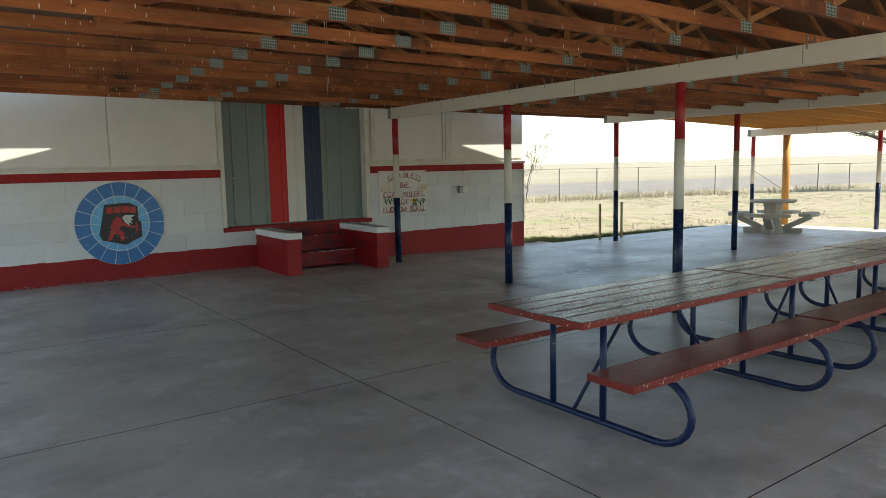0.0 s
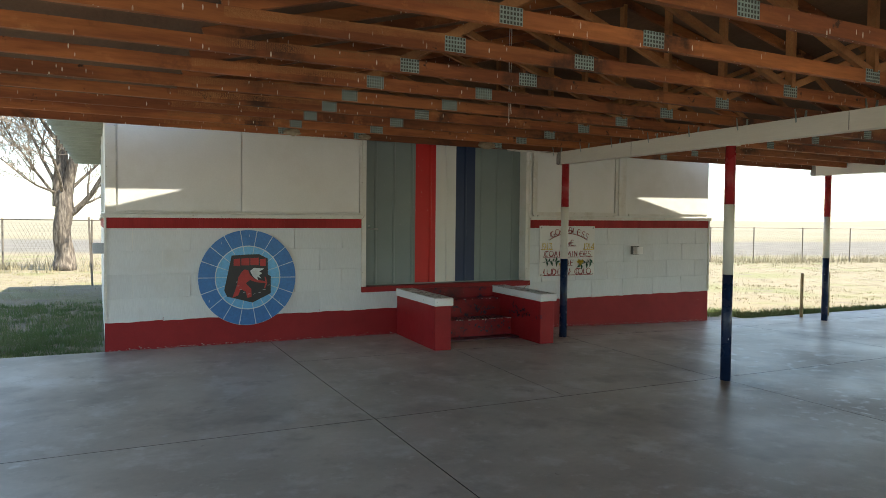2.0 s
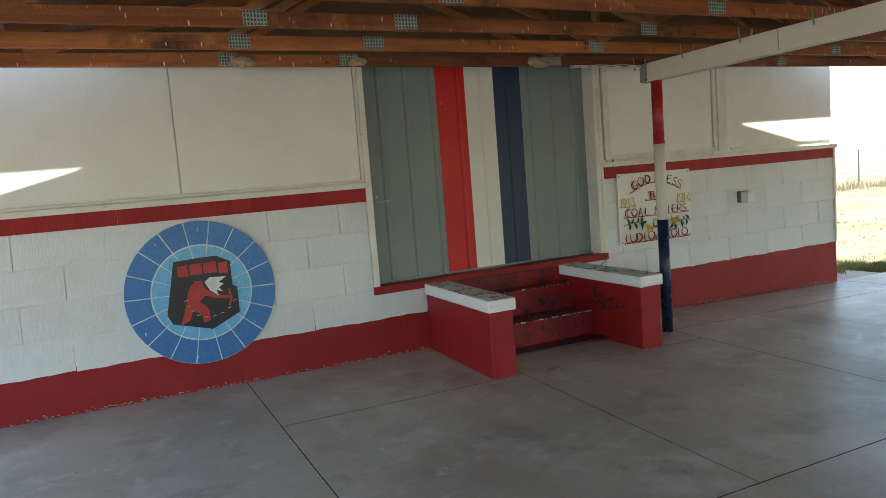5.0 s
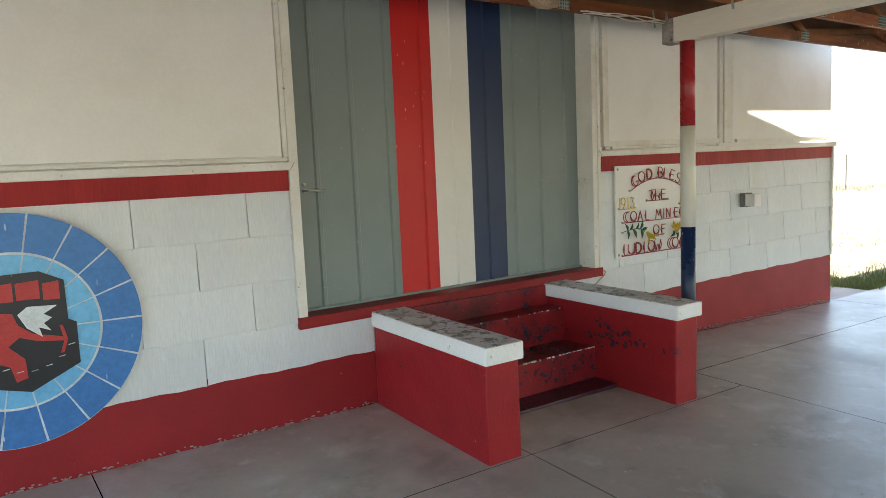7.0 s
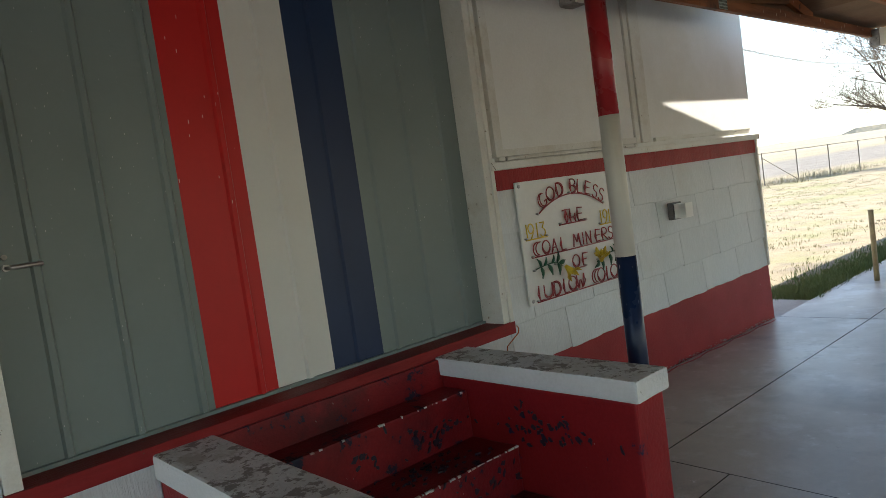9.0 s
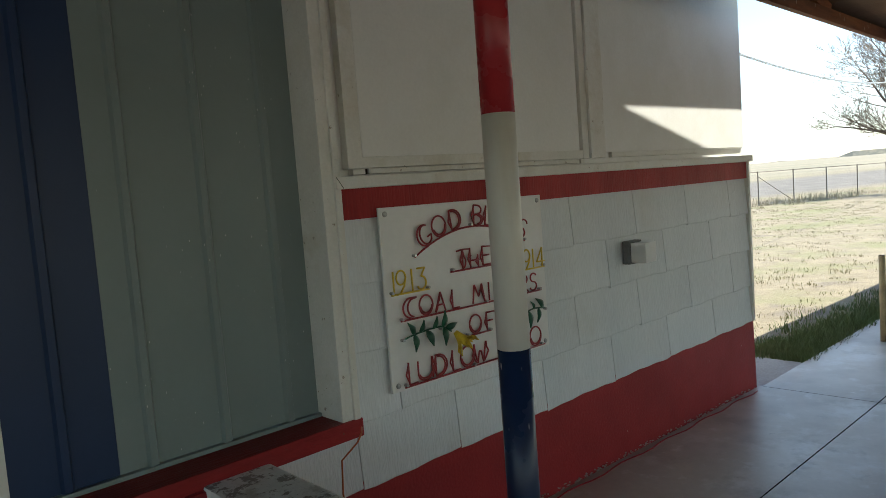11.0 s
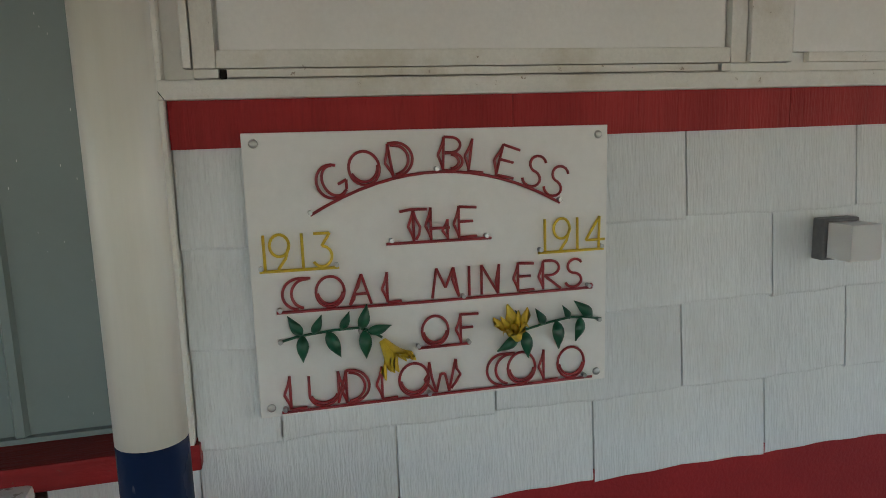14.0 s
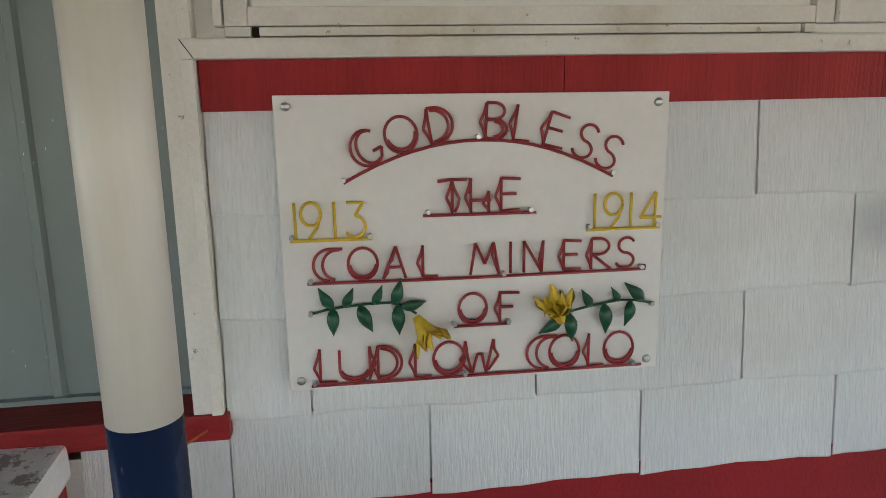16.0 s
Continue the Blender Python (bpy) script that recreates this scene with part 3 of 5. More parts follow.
# mitred corners of the ledge where it turns down beside the door, and the small blocks in the corners of the east panel
for xa, xb in ((3.372, 3.343), (5.936, 5.966)):
    part("mitre_joint", settle(bar((xa, WALL_Y - 0.0455, LEDGE_HI - 0.002), (xb, WALL_Y - 0.0455, BAND_HI + 0.002), 0.002, 0.0015, up=(0, 1, 0))), JOINT, wall_front, "dark open mitre joint")
for xa, xb in ((6.036, 6.096), (7.53, 7.562)):
    part("corner_block", settle(box(xa, xb, WALL_Y - 0.016, WALL_Y + 0.02, LEDGE_HI + 0.005, LEDGE_HI + 0.027, 0.002)), WHITE_TRIM, wall_front)
# solid near-black block paints the shade inside a gap in the trim
part("open_knot", settle(box(6.098, 6.114, WALL_Y - 0.004, WALL_Y + 0.02, LEDGE_HI + 0.005, LEDGE_HI + 0.027)), JOINT, wall_front, "near-black block for the shade in a trim gap")
# the band and the ledge go on round the west side
part("band_board", settle(skew(box(X_L - 0.014, X_L + 0.002, WALL_Y + 0.02, HOUSE_BACK, BAND_LO, BAND_HI))), RED_BAND, wall_front, "red painted band board")
part("ledge", settle(skew(box(X_L - 0.045, X_L + 0.002, WALL_Y + 0.021, HOUSE_BACK, BAND_HI, LEDGE_HI, 0.005))), WHITE_TRIM, wall_front, "white painted drip ledge")
part("window_frame", settle(skew(box(X_L - 0.03, X_L + 0.002, 12.2, 13.5, LEDGE_HI + 0.05, 2.75, 0.004))), WHITE_TRIM, wall_front, "white boarded side window")
# near-black strips on the frame paint the shade of its two side gaps
for y in (12.24, 13.44):
    part("window_gap", settle(skew(box(X_L - 0.033, X_L - 0.028, y, y + 0.03, LEDGE_HI + 0.1, 2.7))), JOINT, wall_front, "near-black strip for the shaded gap beside the window boards")
# corner boards
for x0, x1 in ((X_L - 0.015, X_L + 0.012), (X_R - 0.012, X_R + 0.015)):
    part("corner_board", settle(box(x0, x1, WALL_Y - 0.02, WALL_Y + 0.05, RED_HI, BAND_HI)), WHITE_TRIM, wall_front)

# boarded upper panels and battens
for x0, x1 in ((0.44, 1.802), (1.810, 3.312)):
    part("upper_panel", settle(box(x0, x1, WALL_Y - 0.004, WALL_Y + 0.02, LEDGE_HI + 0.035, 2.93, 0.003)), WHITE_WALL, wall_front)
for x0, x1 in ((6.10, 7.55), (7.79, 9.58)):
    part("upper_panel", settle(box(x0, x1, WALL_Y + 0.002, WALL_Y + 0.02, LEDGE_HI + 0.06, 2.93, 0.003)), WHITE_WALL, wall_front)
for x0, x1, d in ((X_L, 0.42, 0.006), (3.318, 3.343, 0.018), (6.012, 6.032, 0.022), (6.036, 6.09, 0.012), (7.564, 7.618, 0.010), (7.622, 7.754, 0.024), (7.758, 7.778, 0.012)):
    part("batten", settle(box(x0, x1, WALL_Y - d, WALL_Y + 0.02, LEDGE_HI + 0.029, 2.95, 0.003)), WHITE_TRIM, wall_front, "white painted batten")
part("batten", settle(box(6.09, 7.564, WALL_Y - 0.008, WALL_Y + 0.02, LEDGE_HI + 0.03, LEDGE_HI + 0.075, 0.003)), WHITE_TRIM, wall_front)
part("batten", settle(box(7.845, 8.85, WALL_Y - 0.004, WALL_Y + 0.02, LEDGE_HI + 0.03, LEDGE_HI + 0.06, 0.003)), WHITE_TRIM, wall_front)

# doorway: casings, sill and the ribbed metal door
door = thing("door_1", "grey-green ribbed metal double door with red, white and navy stripes", "door", kind="structure")
for x0, x1, d in ((3.346, 3.405, 0.02), (5.885, 5.964, 0.022)):
    part("casing", settle(rough_up(box(x0, x1, WALL_Y - d, WALL_Y + 0.2, SILL_Z, 2.95, 0.004), 0.0012, 9, 3)), WHITE_TRIM, door, "peeling white door casing")
part("casing", settle(box(5.934, 5.963, WALL_Y - 0.034, WALL_Y - 0.02, SILL_Z, 2.95, 0.004)), WHITE_TRIM, door, "peeling white door casing")
part("lintel", settle(box(3.405, 5.885, WALL_Y - 0.02, WALL_Y + 0.12, 2.86, 2.95)), WHITE_TRIM, door)
part("door_sill", settle(rough_up(box(3.345, 5.975, WALL_Y - 0.03, WALL_Y + 0.22, SILL_Z - 0.073, SILL_Z, 0.006), 0.0015, 6, 3)), SILL_RED, door, "worn red wooden door sill")


def ribbed(x0, x1, ribs, z0=SILL_Z + 0.012, z1=2.87):
    """A flat sheet with raised trapezoid ribs at the places given."""
    prof = [(x0, 0.0)]
    for c in ribs:
        if x0 + 0.02 < c < x1 - 0.02:
            prof += [(c - 0.020, 0), (c - 0.011, 0.016), (c + 0.011, 0.016), (c + 0.020, 0)]
    prof.append((x1, 0.0))
    bm = bmesh.new()
    y = WALL_Y + 0.15
    cols = [[bm.verts.new((x, y - d + o, z)) for o in (0, 0.02) for z in (z0, z1)] for x, d in prof]
    for A, B in zip(cols, cols[1:]):
        bm.faces.new((A[0], B[0], B[1], A[1]))
        bm.faces.new((A[2], A[3], B[3], B[2]))
        bm.faces.new((A[0], A[2], B[2], B[0]))
        bm.faces.new((A[1], B[1], B[3], A[3]))
    for A in (cols[0], cols[-1]):
        bm.faces.new((A[0], A[1], A[3], A[2]))
    bmesh.ops.recalc_face_normals(bm, faces=bm.faces[:])
    return settle(bm)


RIBS = (3.595, 3.86, 4.13, 4.41, 4.668, 4.965, 5.23, 5.495, 5.755)
for x0, x1, m, lab in ((3.392, 4.182, METAL_GREY, "grey-green ribbed metal sheet"), (4.182, 4.494, METAL_RED, "red painted stripe"),
                       (4.494, 4.812, METAL_WHITE, "white painted stripe"), (4.812, 5.122, METAL_NAVY, "navy painted stripe"), (5.122, 5.93, METAL_GREY, "grey-green ribbed metal sheet")):
    part("door_sheet", ribbed(x0, x1 - 0.0005, RIBS), m, door, lab)
part("bottom_flashing", settle(box(3.406, 5.884, WALL_Y + 0.125, WALL_Y + 0.17, SILL_Z + 0.001, SILL_Z + 0.016)), METAL_GREY, door)
handle = part("handle", settle(tube([(3.497, WALL_Y + 0.14, 1.524), (3.497, WALL_Y + 0.085, 1.524), (3.509, WALL_Y + 0.08, 1.524), (3.607, WALL_Y + 0.08, 1.524)], 0.0085, 10)), STEEL, door, "steel lever handle", smooth=True)
part("handle_rose", settle(tube([(3.497, WALL_Y + 0.15, 1.524), (3.497, WALL_Y + 0.125, 1.524)], 0.013, 16)), STEEL, handle, "steel lever handle")
part("lock", settle(tube([(3.497, WALL_Y + 0.15, 1.562), (3.497, WALL_Y + 0.13, 1.565)], 0.010, 14)), STEEL, door, "steel lock cylinder")


# steps with two low side walls
steps = thing("front_steps", "red painted concrete steps with worn navy patches", "steps", at=(4.81, 9.9, 0))


def splay(bm):
    """The steps and their side walls stand a little askew to the house."""
    for v in bm.verts:
        v.co.x -= (0.045 if v.co.x > 5.37 else 0.022) * (v.co.y - 9.34)
        v.co.z += 0.018 * (v.co.y - 9.34) if v.co.z > 0.5 else 0
    return bm


def local(ob, bm):
    bmesh.ops.translate(bm, verts=bm.verts[:], vec=-ob.location)
    return bm


for y0, z, m in ((10.03, 0.298, RED_STEP), (10.33, 0.525, RED_STEP)):
    part("step", local(steps, splay(rough_up(box(4.10, 5.39, y0, 10.535, -0.03, z, 0.012), 0.004, 4, 4))), m, steps)
part("step", local(steps, splay(rough_up(box(4.10, 5.39, 10.50, 10.535, 0.3, 0.672, 0.01), 0.003, 4, 3))), RED_STEP, steps)
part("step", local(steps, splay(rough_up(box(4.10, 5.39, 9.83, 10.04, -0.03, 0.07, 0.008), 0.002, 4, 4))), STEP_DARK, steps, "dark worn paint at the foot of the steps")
for x0, x1 in ((3.876, 4.096), (5.39, 5.605)):
    pier = thing("step_wall", "low red step side wall with a worn white concrete cap", "step wall", "step side walls", at=((x0 + x1) / 2, 9.95, 0))
    part("pier", local(pier, splay(rough_up(box(x0, x1, 9.36, 10.535, -0.03, 0.585, 0.012), 0.004, 4, 5))), PIER_RED, pier)
    bm = rough_up(box(x0 - 0.018, x1 + 0.018, 9.335, 10.535, 0.585, 0.684, 0.014), 0.003, 5, 5)
    for f in bm.faces:
        f.normal_update()
        f.material_index = 0 if f.normal.z > 0.6 else 1
    part("cap", local(pier, splay(bm)), [CAP, CAP_SIDE], pier, "chipped white concrete cap")

def nosing_chips(x0, x1, y, z, count, seed):
    """Bare pale flakes along the worn front edge of a step."""
    rnd = random.Random(seed)
    bm = bmesh.new()
    for _ in range(count):
        x = x0 + (x1 - x0) * rnd.random() ** 0.6
        w = rnd.uniform(0.002, 0.012)
        box(x - w, x + w, y - 0.0035, y + rnd.uniform(0.004, 0.012), z - rnd.uniform(0.003, 0.009), z + 0.0035, 0.001, bm=bm)
    return tagged(part("paint_chips", local(steps, splay(bm)), CAP_SIDE, steps, "bare pale flakes on the step edge"), kind="stuff")


nosing_chips(4.14, 5.36, 10.033, 0.294, 40, 5)
nosing_chips(4.14, 5.36, 10.333, 0.521, 16, 6)

def splashes(place, count, seed, mat, parent, spread):
    """Ragged patches of old paint; place turns two coordinates on the face into a point just off it."""
    rnd = random.Random(seed)
    bm = bmesh.new()
    for _ in range(count):
        u, v = rnd.gauss(0, spread[0]), rnd.gauss(0, spread[1])
        w, h = rnd.uniform(0.004, 0.024), rnd.uniform(0.004, 0.018)
        turn = rnd.uniform(0.5, 1.3)
        pts = []
        for k in range(9):
            a, q = 2 * math.pi * k / 9, rnd.uniform(0.45, 1.25)
            pu, pv = w * q * math.cos(a), h * q * math.sin(a)
            pts.append((u + pu * math.cos(turn) - pv * math.sin(turn), v + pu * math.sin(turn) + pv * math.cos(turn)))
        top = [bm.verts.new(place(pu, pv, 0.0)) for pu, pv in pts]
        low = [bm.verts.new(place(pu, pv, 1.0)) for pu, pv in pts]
        bm.faces.new(top)
        for k in range(9):
            bm.faces.new((top[k], low[k], low[(k + 1) % 9], top[(k + 1) % 9]))
    bmesh.ops.recalc_face_normals(bm, faces=bm.faces[:])
    return tagged(part("old_paint", local(parent, splay(bm)), mat, parent, "patches of old navy paint showing through"), kind="stuff")


splashes(lambda u, v, d: (5.3845 + 0.01 * d, 9.83 + u, 0.40 + v), 46, 12, OLD_NAVY, pier, (0.13, 0.055))
splashes(lambda u, v, d: (4.98 + u, 10.3245 + 0.012 * d, 0.39 + v), 40, 13, OLD_NAVY, steps, (0.20, 0.045))
splashes(lambda u, v, d: (4.95 + u, 10.0245 + 0.012 * d, 0.18 + v), 40, 14, OLD_NAVY, steps, (0.22, 0.05))
splashes(lambda u, v, d: (4.95 + u, 10.2 + 0.6 * v, 0.3045 - 0.012 * d), 60, 15, OLD_NAVY, steps, (0.22, 0.1))

# house roof: hipped, with open rafter tails
EAVE_X0, EAVE_X1, EAVE_Y0, EAVE_Z = -0.43, 10.34, 10.155, 3.03
roof = thing("house_roof", "low hipped house roof with white open eaves", "roof", kind="structure")
bm = bmesh.new()
x0, x1, y0, y1 = EAVE_X0, EAVE_X1, EAVE_Y0, HOUSE_BACK + 0.5
low = [bm.verts.new(p) for p in ((x0, y0 - 0.033, EAVE_Z), (x1, y0, EAVE_Z), (x1, y1, EAVE_Z), (x0, y1, EAVE_Z))]
up = [bm.verts.new((v.co.x, v.co.y, EAVE_Z + 0.05)) for v in low]
r0, r1 = bm.verts.new((4.96, 14.5, 4.5)), bm.verts.new((4.96, 16.5, 4.5))
for f in ((low[3], low[2], low[1], low[0]), (low[0], low[1], up[1], up[0]), (low[1], low[2], up[2], up[1]), (low[2], low[3], up[3], up[2]), (low[3], low[0], up[0], up[3]),
          (up[0], up[1], r0), (up[1], up[2], r1, r0), (up[2], up[3], r1), (up[3], up[0], r0, r1)):
    bm.faces.new(f)
bmesh.ops.recalc_face_normals(bm, faces=bm.faces[:])
part("roof_deck", settle(bm), [ROOF_SHINGLE], roof)
# west tails and soffit carry their shade in the colour; east tails stay white
y = 10.3
while y < HOUSE_BACK:
    part("rafter_tail", bar((EAVE_X0 + 0.01, y, EAVE_Z - 0.11), (X_L, y, EAVE_Z - 0.11), 0.045, 0.095), EAVE_SHADED, roof)
    part("rafter_tail", bar((X_R, y, EAVE_Z - 0.05), (EAVE_X1 - 0.01, y, EAVE_Z - 0.05), 0.045, 0.095), WHITE_TRIM, roof)
    y += 0.61
part("soffit", box(EAVE_X0 + 0.02, X_L, 10.2, HOUSE_BACK, EAVE_Z - 0.062, EAVE_Z - 0.05), EAVE_SHADED, roof)
part("soffit", box(EAVE_X0 + 0.02, EAVE_X1 - 0.02, EAVE_Y0 + 0.02, WALL_Y, EAVE_Z - 0.02, EAVE_Z - 0.002), WHITE_TRIM, roof)

# ---- pavilion: posts, beams, trusses, roof ----
POST_Y = (9.735, 6.98, 4.30, 1.62, -1.12)
BEAMS = ((6.06, 2.398, 2.572, 9.945), (11.53, 2.452, 2.628, 10.04), (17.4, 2.28, 2.46, 10.2), (-1.49, 2.398, 2.572, 9.945))


def rise(y):
    """The whole roof climbs slightly towards the house."""
    return 0.0095 * (y - 6.5)


def climb(bm, lift=1.0):
    for v in bm.verts:
        v.co.z += lift * rise(v.co.y)
    return bm


def pavilion_post(x, y, top):
    z = fall(x, y)
    p = thing("pavilion_post", "round steel post painted red, white and navy", "post", "pavilion posts", at=(x, y, z))
    for name, z0, z1, m, lab in (("navy_section", z, z + 1.088, POST_NAVY, "navy painted section"), ("white_section", z + 1.088, z + 1.804, POST_WHITE, "white painted section"), ("red_section", z + 1.804, top, POST_RED, "red painted section")):
        part(name, tube([(0, 0, z0 - z), (0, 0, (z0 + z1) / 2 - z), (0, 0, z1 - z)], 0.0515, 32, caps=True), m, p, lab, smooth=True)
    part("head_plate", box(-0.055, 0.055, -0.075, 0.075, top - z - 0.008, top - z, 0.002), BEAM_WHITE, p)
    return p


for bx, z0, z1, yend in BEAMS:
    for y in POST_Y:
        lift = rise(y) * (1.6 if bx == 11.53 else 1.0)
        if y < 9 or bx < 12:
            pavilion_post(bx + ((-0.044 if y > 9 else 0.01 if y > 6 else 0.0) if bx == 6.06 else 0), y, z0 + lift)
        else:
            pavilion_post(bx, yend - 0.15, z0 + lift)
    b = thing("roof_beam", "long white painted timber beam with a weathered end", "beam", "roof beams", at=(bx, 0, z0))
    k = 1.6 if bx == 11.53 else 1.0
    part("timber", local(b, climb(rough_up(box(bx - 0.055, bx + 0.055, -1.75, yend - 0.10, z0, z1, 0.006), 0.002, 2, 3), k)), BEAM_WHITE, b)
    part("weathered_end", local(b, climb(rough_up(box(bx - 0.056, bx + 0.056, yend - 0.10, yend, z0 - 0.001, z1 + 0.001, 0.01), 0.004, 12, 3), k)), BEAM_END, b, "bare weathered beam end")
    for y in (8.4, 5.7, 3.05, 0.3):
        part("joint_strap", local(b, climb(box(bx - 0.0575, bx - 0.055, y - 0.003, y + 0.003, z0 + 0.01, z1 - 0.01), k)), BEAM_END, b, "dark board joint")

TRUSS_X0, TRUSS_X1, CHORD_Z, RIDGE_X, RIDGE_Z, PITCH = -1.6, 11.60, 2.574, 5.1, 3.897, 0.25


def roof_z(x):
    return max(RIDGE_Z - (PITCH if x > RIDGE_X else 0.28) * abs(x - RIDGE_X), 2.76 - 0.01 * abs(x - RIDGE_X))


KINK_L = RIDGE_X - (RIDGE_Z - 2.72) / 0.28
KINK_R = RIDGE_X + (RIDGE_Z - 2.715) / PITCH


truss = thing("roof_truss", "aged red-brown timber roof truss with galvanised plates", "roof truss", "pavilion trusses", at=(RIDGE_X, 0, CHORD_Z))
bm = bar((TRUSS_X0, 0, CHORD_Z + 0.0445), (3.1, 0, CHORD_Z + 0.0445), 0.038, 0.089)
chord = part("bottom_chord", local(truss, bm), TRUSS_WOOD, truss)
part("bottom_chord", local(truss, bar((3.102, 0, CHORD_Z + 0.0445), (TRUSS_X1, 0, CHORD_Z + 0.0445), 0.038, 0.089)), TRUSS_WOOD, truss)
for x0, x1 in ((KINK_L, RIDGE_X), (RIDGE_X, KINK_R)):
    part("top_chord", local(truss, bar((x0, 0, roof_z(x0) - 0.06), (x1, 0, roof_z(x1) - 0.06), 0.036, 0.089)), TRUSS_WOOD, truss)
JOINTS_LOW, JOINTS_HIGH = (2.14, 5.08, 8.05), (0.9, 3.3, 6.9, 9.3)
for a, b in ((0.9, 2.14), (2.14, 3.3), (3.3, 5.08), (5.08, 6.9), (6.9, 8.05), (8.05, 9.3)):
    za = CHORD_Z + 0.08 if a in JOINTS_LOW else roof_z(a) - 0.09
    zb = CHORD_Z + 0.08 if b in JOINTS_LOW else roof_z(b) - 0.09
    part("web", local(truss, bar((a, 0, za), (b, 0, zb), 0.038, 0.052)), WEB_WOOD, truss)
part("web", local(truss, bar((RIDGE_X, 0, CHORD_Z + 0.08), (RIDGE_X, 0, roof_z(RIDGE_X) - 0.09), 0.038, 0.064, up=(0, 1, 0))), WEB_WOOD, truss)
for x, w in ((2.20, 0.135), (3.13, 0.15), (5.08, 0.15), (8.05, 0.13), (7.1, 0.15)):
    bm = box(x - w / 2, x + w / 2, -0.0215, -0.019, CHORD_Z + 0.006, CHORD_Z + 0.095)
    for i in range(7):
        for j in range(4):
            cx, cz = x - w / 2 + w * (i + 0.5) / 7, CHORD_Z + 0.016 + 0.023 * j
            n0 = len(bm.faces)
            box(cx - 0.0055, cx + 0.0055, -0.0228, -0.0213, cz - 0.007, cz + 0.007, bm=bm)
            bm.faces.ensure_lookup_table()
            for k in range(n0, len(bm.faces)):
                bm.faces[k].material_index = 1
    part("nail_plate", local(truss, bm), [PLATE, PLATE_HOLE], chord, "galvanised toothed plate")
    part("nail_plate", local(truss, box(x - w / 2, x + w / 2, 0.019, 0.0215, CHORD_Z + 0.006, CHORD_Z + 0.095)), PLATE, chord, "galvanised toothed plate")
for x, s in ((6.0, -1), (11.50, -1), (6.12, 1)):
    part("hurricane_tie", local(truss, bar((x, -0.03, CHORD_Z - 0.045), (x + 0.015 * s, -0.024, CHORD_Z + 0.075), 0.022, 0.004)), PLATE, chord, "bent galvanised tie")
truss.location.y, truss.location.z = 10.03, CHORD_Z + rise(10.03)
rng = random.Random(4)
for k in range(1, 19):
    copy_thing(truss, Matrix.Translation((RIDGE_X + rng.uniform(-0.02, 0.02), 10.03 - 0.635 * k, CHORD_Z + rise(10.03 - 0.635 * k))))

# pale mud nests on the truss beside the wall, and cords hanging in the roof
for x, size in ((2.29, 1.0), (3.18, 0.8), (4.9, 1.25)):
    nest = thing("mud_nest", "pale lumpy mud nest on the last roof truss", "nest", "mud nests", at=(x, 9.98, CHORD_Z + rise(9.98) + 0.03))
    bm = bmesh.new()
    bmesh.ops.create_icosphere(bm, subdivisions=3, radius=1.0)
    for v in bm.verts:
        v.co *= 1 + 0.35 * noise.noise(v.co * 2.1 + Vector((x, 0, 0)))
        v.co = Vector((v.co.x * 0.10 * size, v.co.y * 0.045, v.co.z * 0.04 * size))
    part("mud", bm, MUD, nest)
cords = thing("hanging_cord", "thin white cords hanging from the roof", "cord", at=(3.45, 7.0, 2.5))
for k, low in ((0, -0.06), (1, 0.02)):
    part("strand", tube([(0.03 * k + 0.006 * math.sin(3 * i + k), 0.02 * k, low + (0.92 - low) * i / 8) for i in range(9)], 0.003, 6), BEAM_WHITE, cords, smooth=True)

# roof sheathing on the trusses, with metal above
cover = thing("pavilion_roof", "low gabled pavilion roof with dark bare sheathing below", "roof", kind="structure")
xs = (TRUSS_X0 - 0.25, KINK_L, RIDGE_X, KINK_R, TRUSS_X1 + 0.1)
bm, top = bmesh.new(), bmesh.new()
for a, b in zip(xs, xs[1:]):
    bar((a, 4.15, roof_z(a) - 0.005), (b, 4.15, roof_z(b) - 0.005), 11.9, 0.018, bm)
    bar((a, 4.15, roof_z(a) + 0.018), (b, 4.15, roof_z(b) + 0.018), 11.96, 0.012, top)
part("sheathing", climb(bm), DECK_WOOD, cover)
part("metal_roofing", climb(top), ROOF_METAL, cover)
gable = [(TRUSS_X0, CHORD_Z + 0.04)] + [(x, roof_z(x) - 0.02) for x in (TRUSS_X0, KINK_L, RIDGE_X, KINK_R, TRUSS_X1)] + [(TRUSS_X1, CHORD_Z + 0.04)]
part("gable_board", climb(prism(gable, 10.055, 10.073)), DECK_WOOD, cover, "dark bare gable boarding")

# east bay with fresh pine rafters
for k in range(20):
    y = 9.72 - 0.61 * k
    r = thing("pine_rafter", "fresh yellow pine rafter of the east bay", "rafter", "east bay rafters", at=(14.5, y, 2.6 + rise(y)))
    part("board", bar((-2.88, 0, 0.09), (3.4, 0, -0.085), 0.038, 0.14), PINE, r)
east = thing("east_roof", "fresh pine boarded lean-to roof", "roof", kind="structure")
part("sheathing", climb(bar((11.62, 4.15, 2.785), (18.1, 4.15, 2.60), 11.9, 0.02)), PINE, east)
part("metal_roofing", climb(bar((11.60, 4.15, 2.805), (18.14, 4.15, 2.62), 11.96, 0.012)), ROOF_METAL, east)
part("fascia", box(17.92, 17.96, -1.8, 10.1, 2.38, 2.605), PINE, east)
pole = thing("timber_pole", "thick fresh yellow timber pole at the roof edge", "pole", at=(17.95, 9.44, -0.07))
part("shaft", tube([(0, 0, -0.1), (0.01, 0, 1.2), (0, 0, 2.43)], 0.092, 20), PINE, pole, smooth=True)

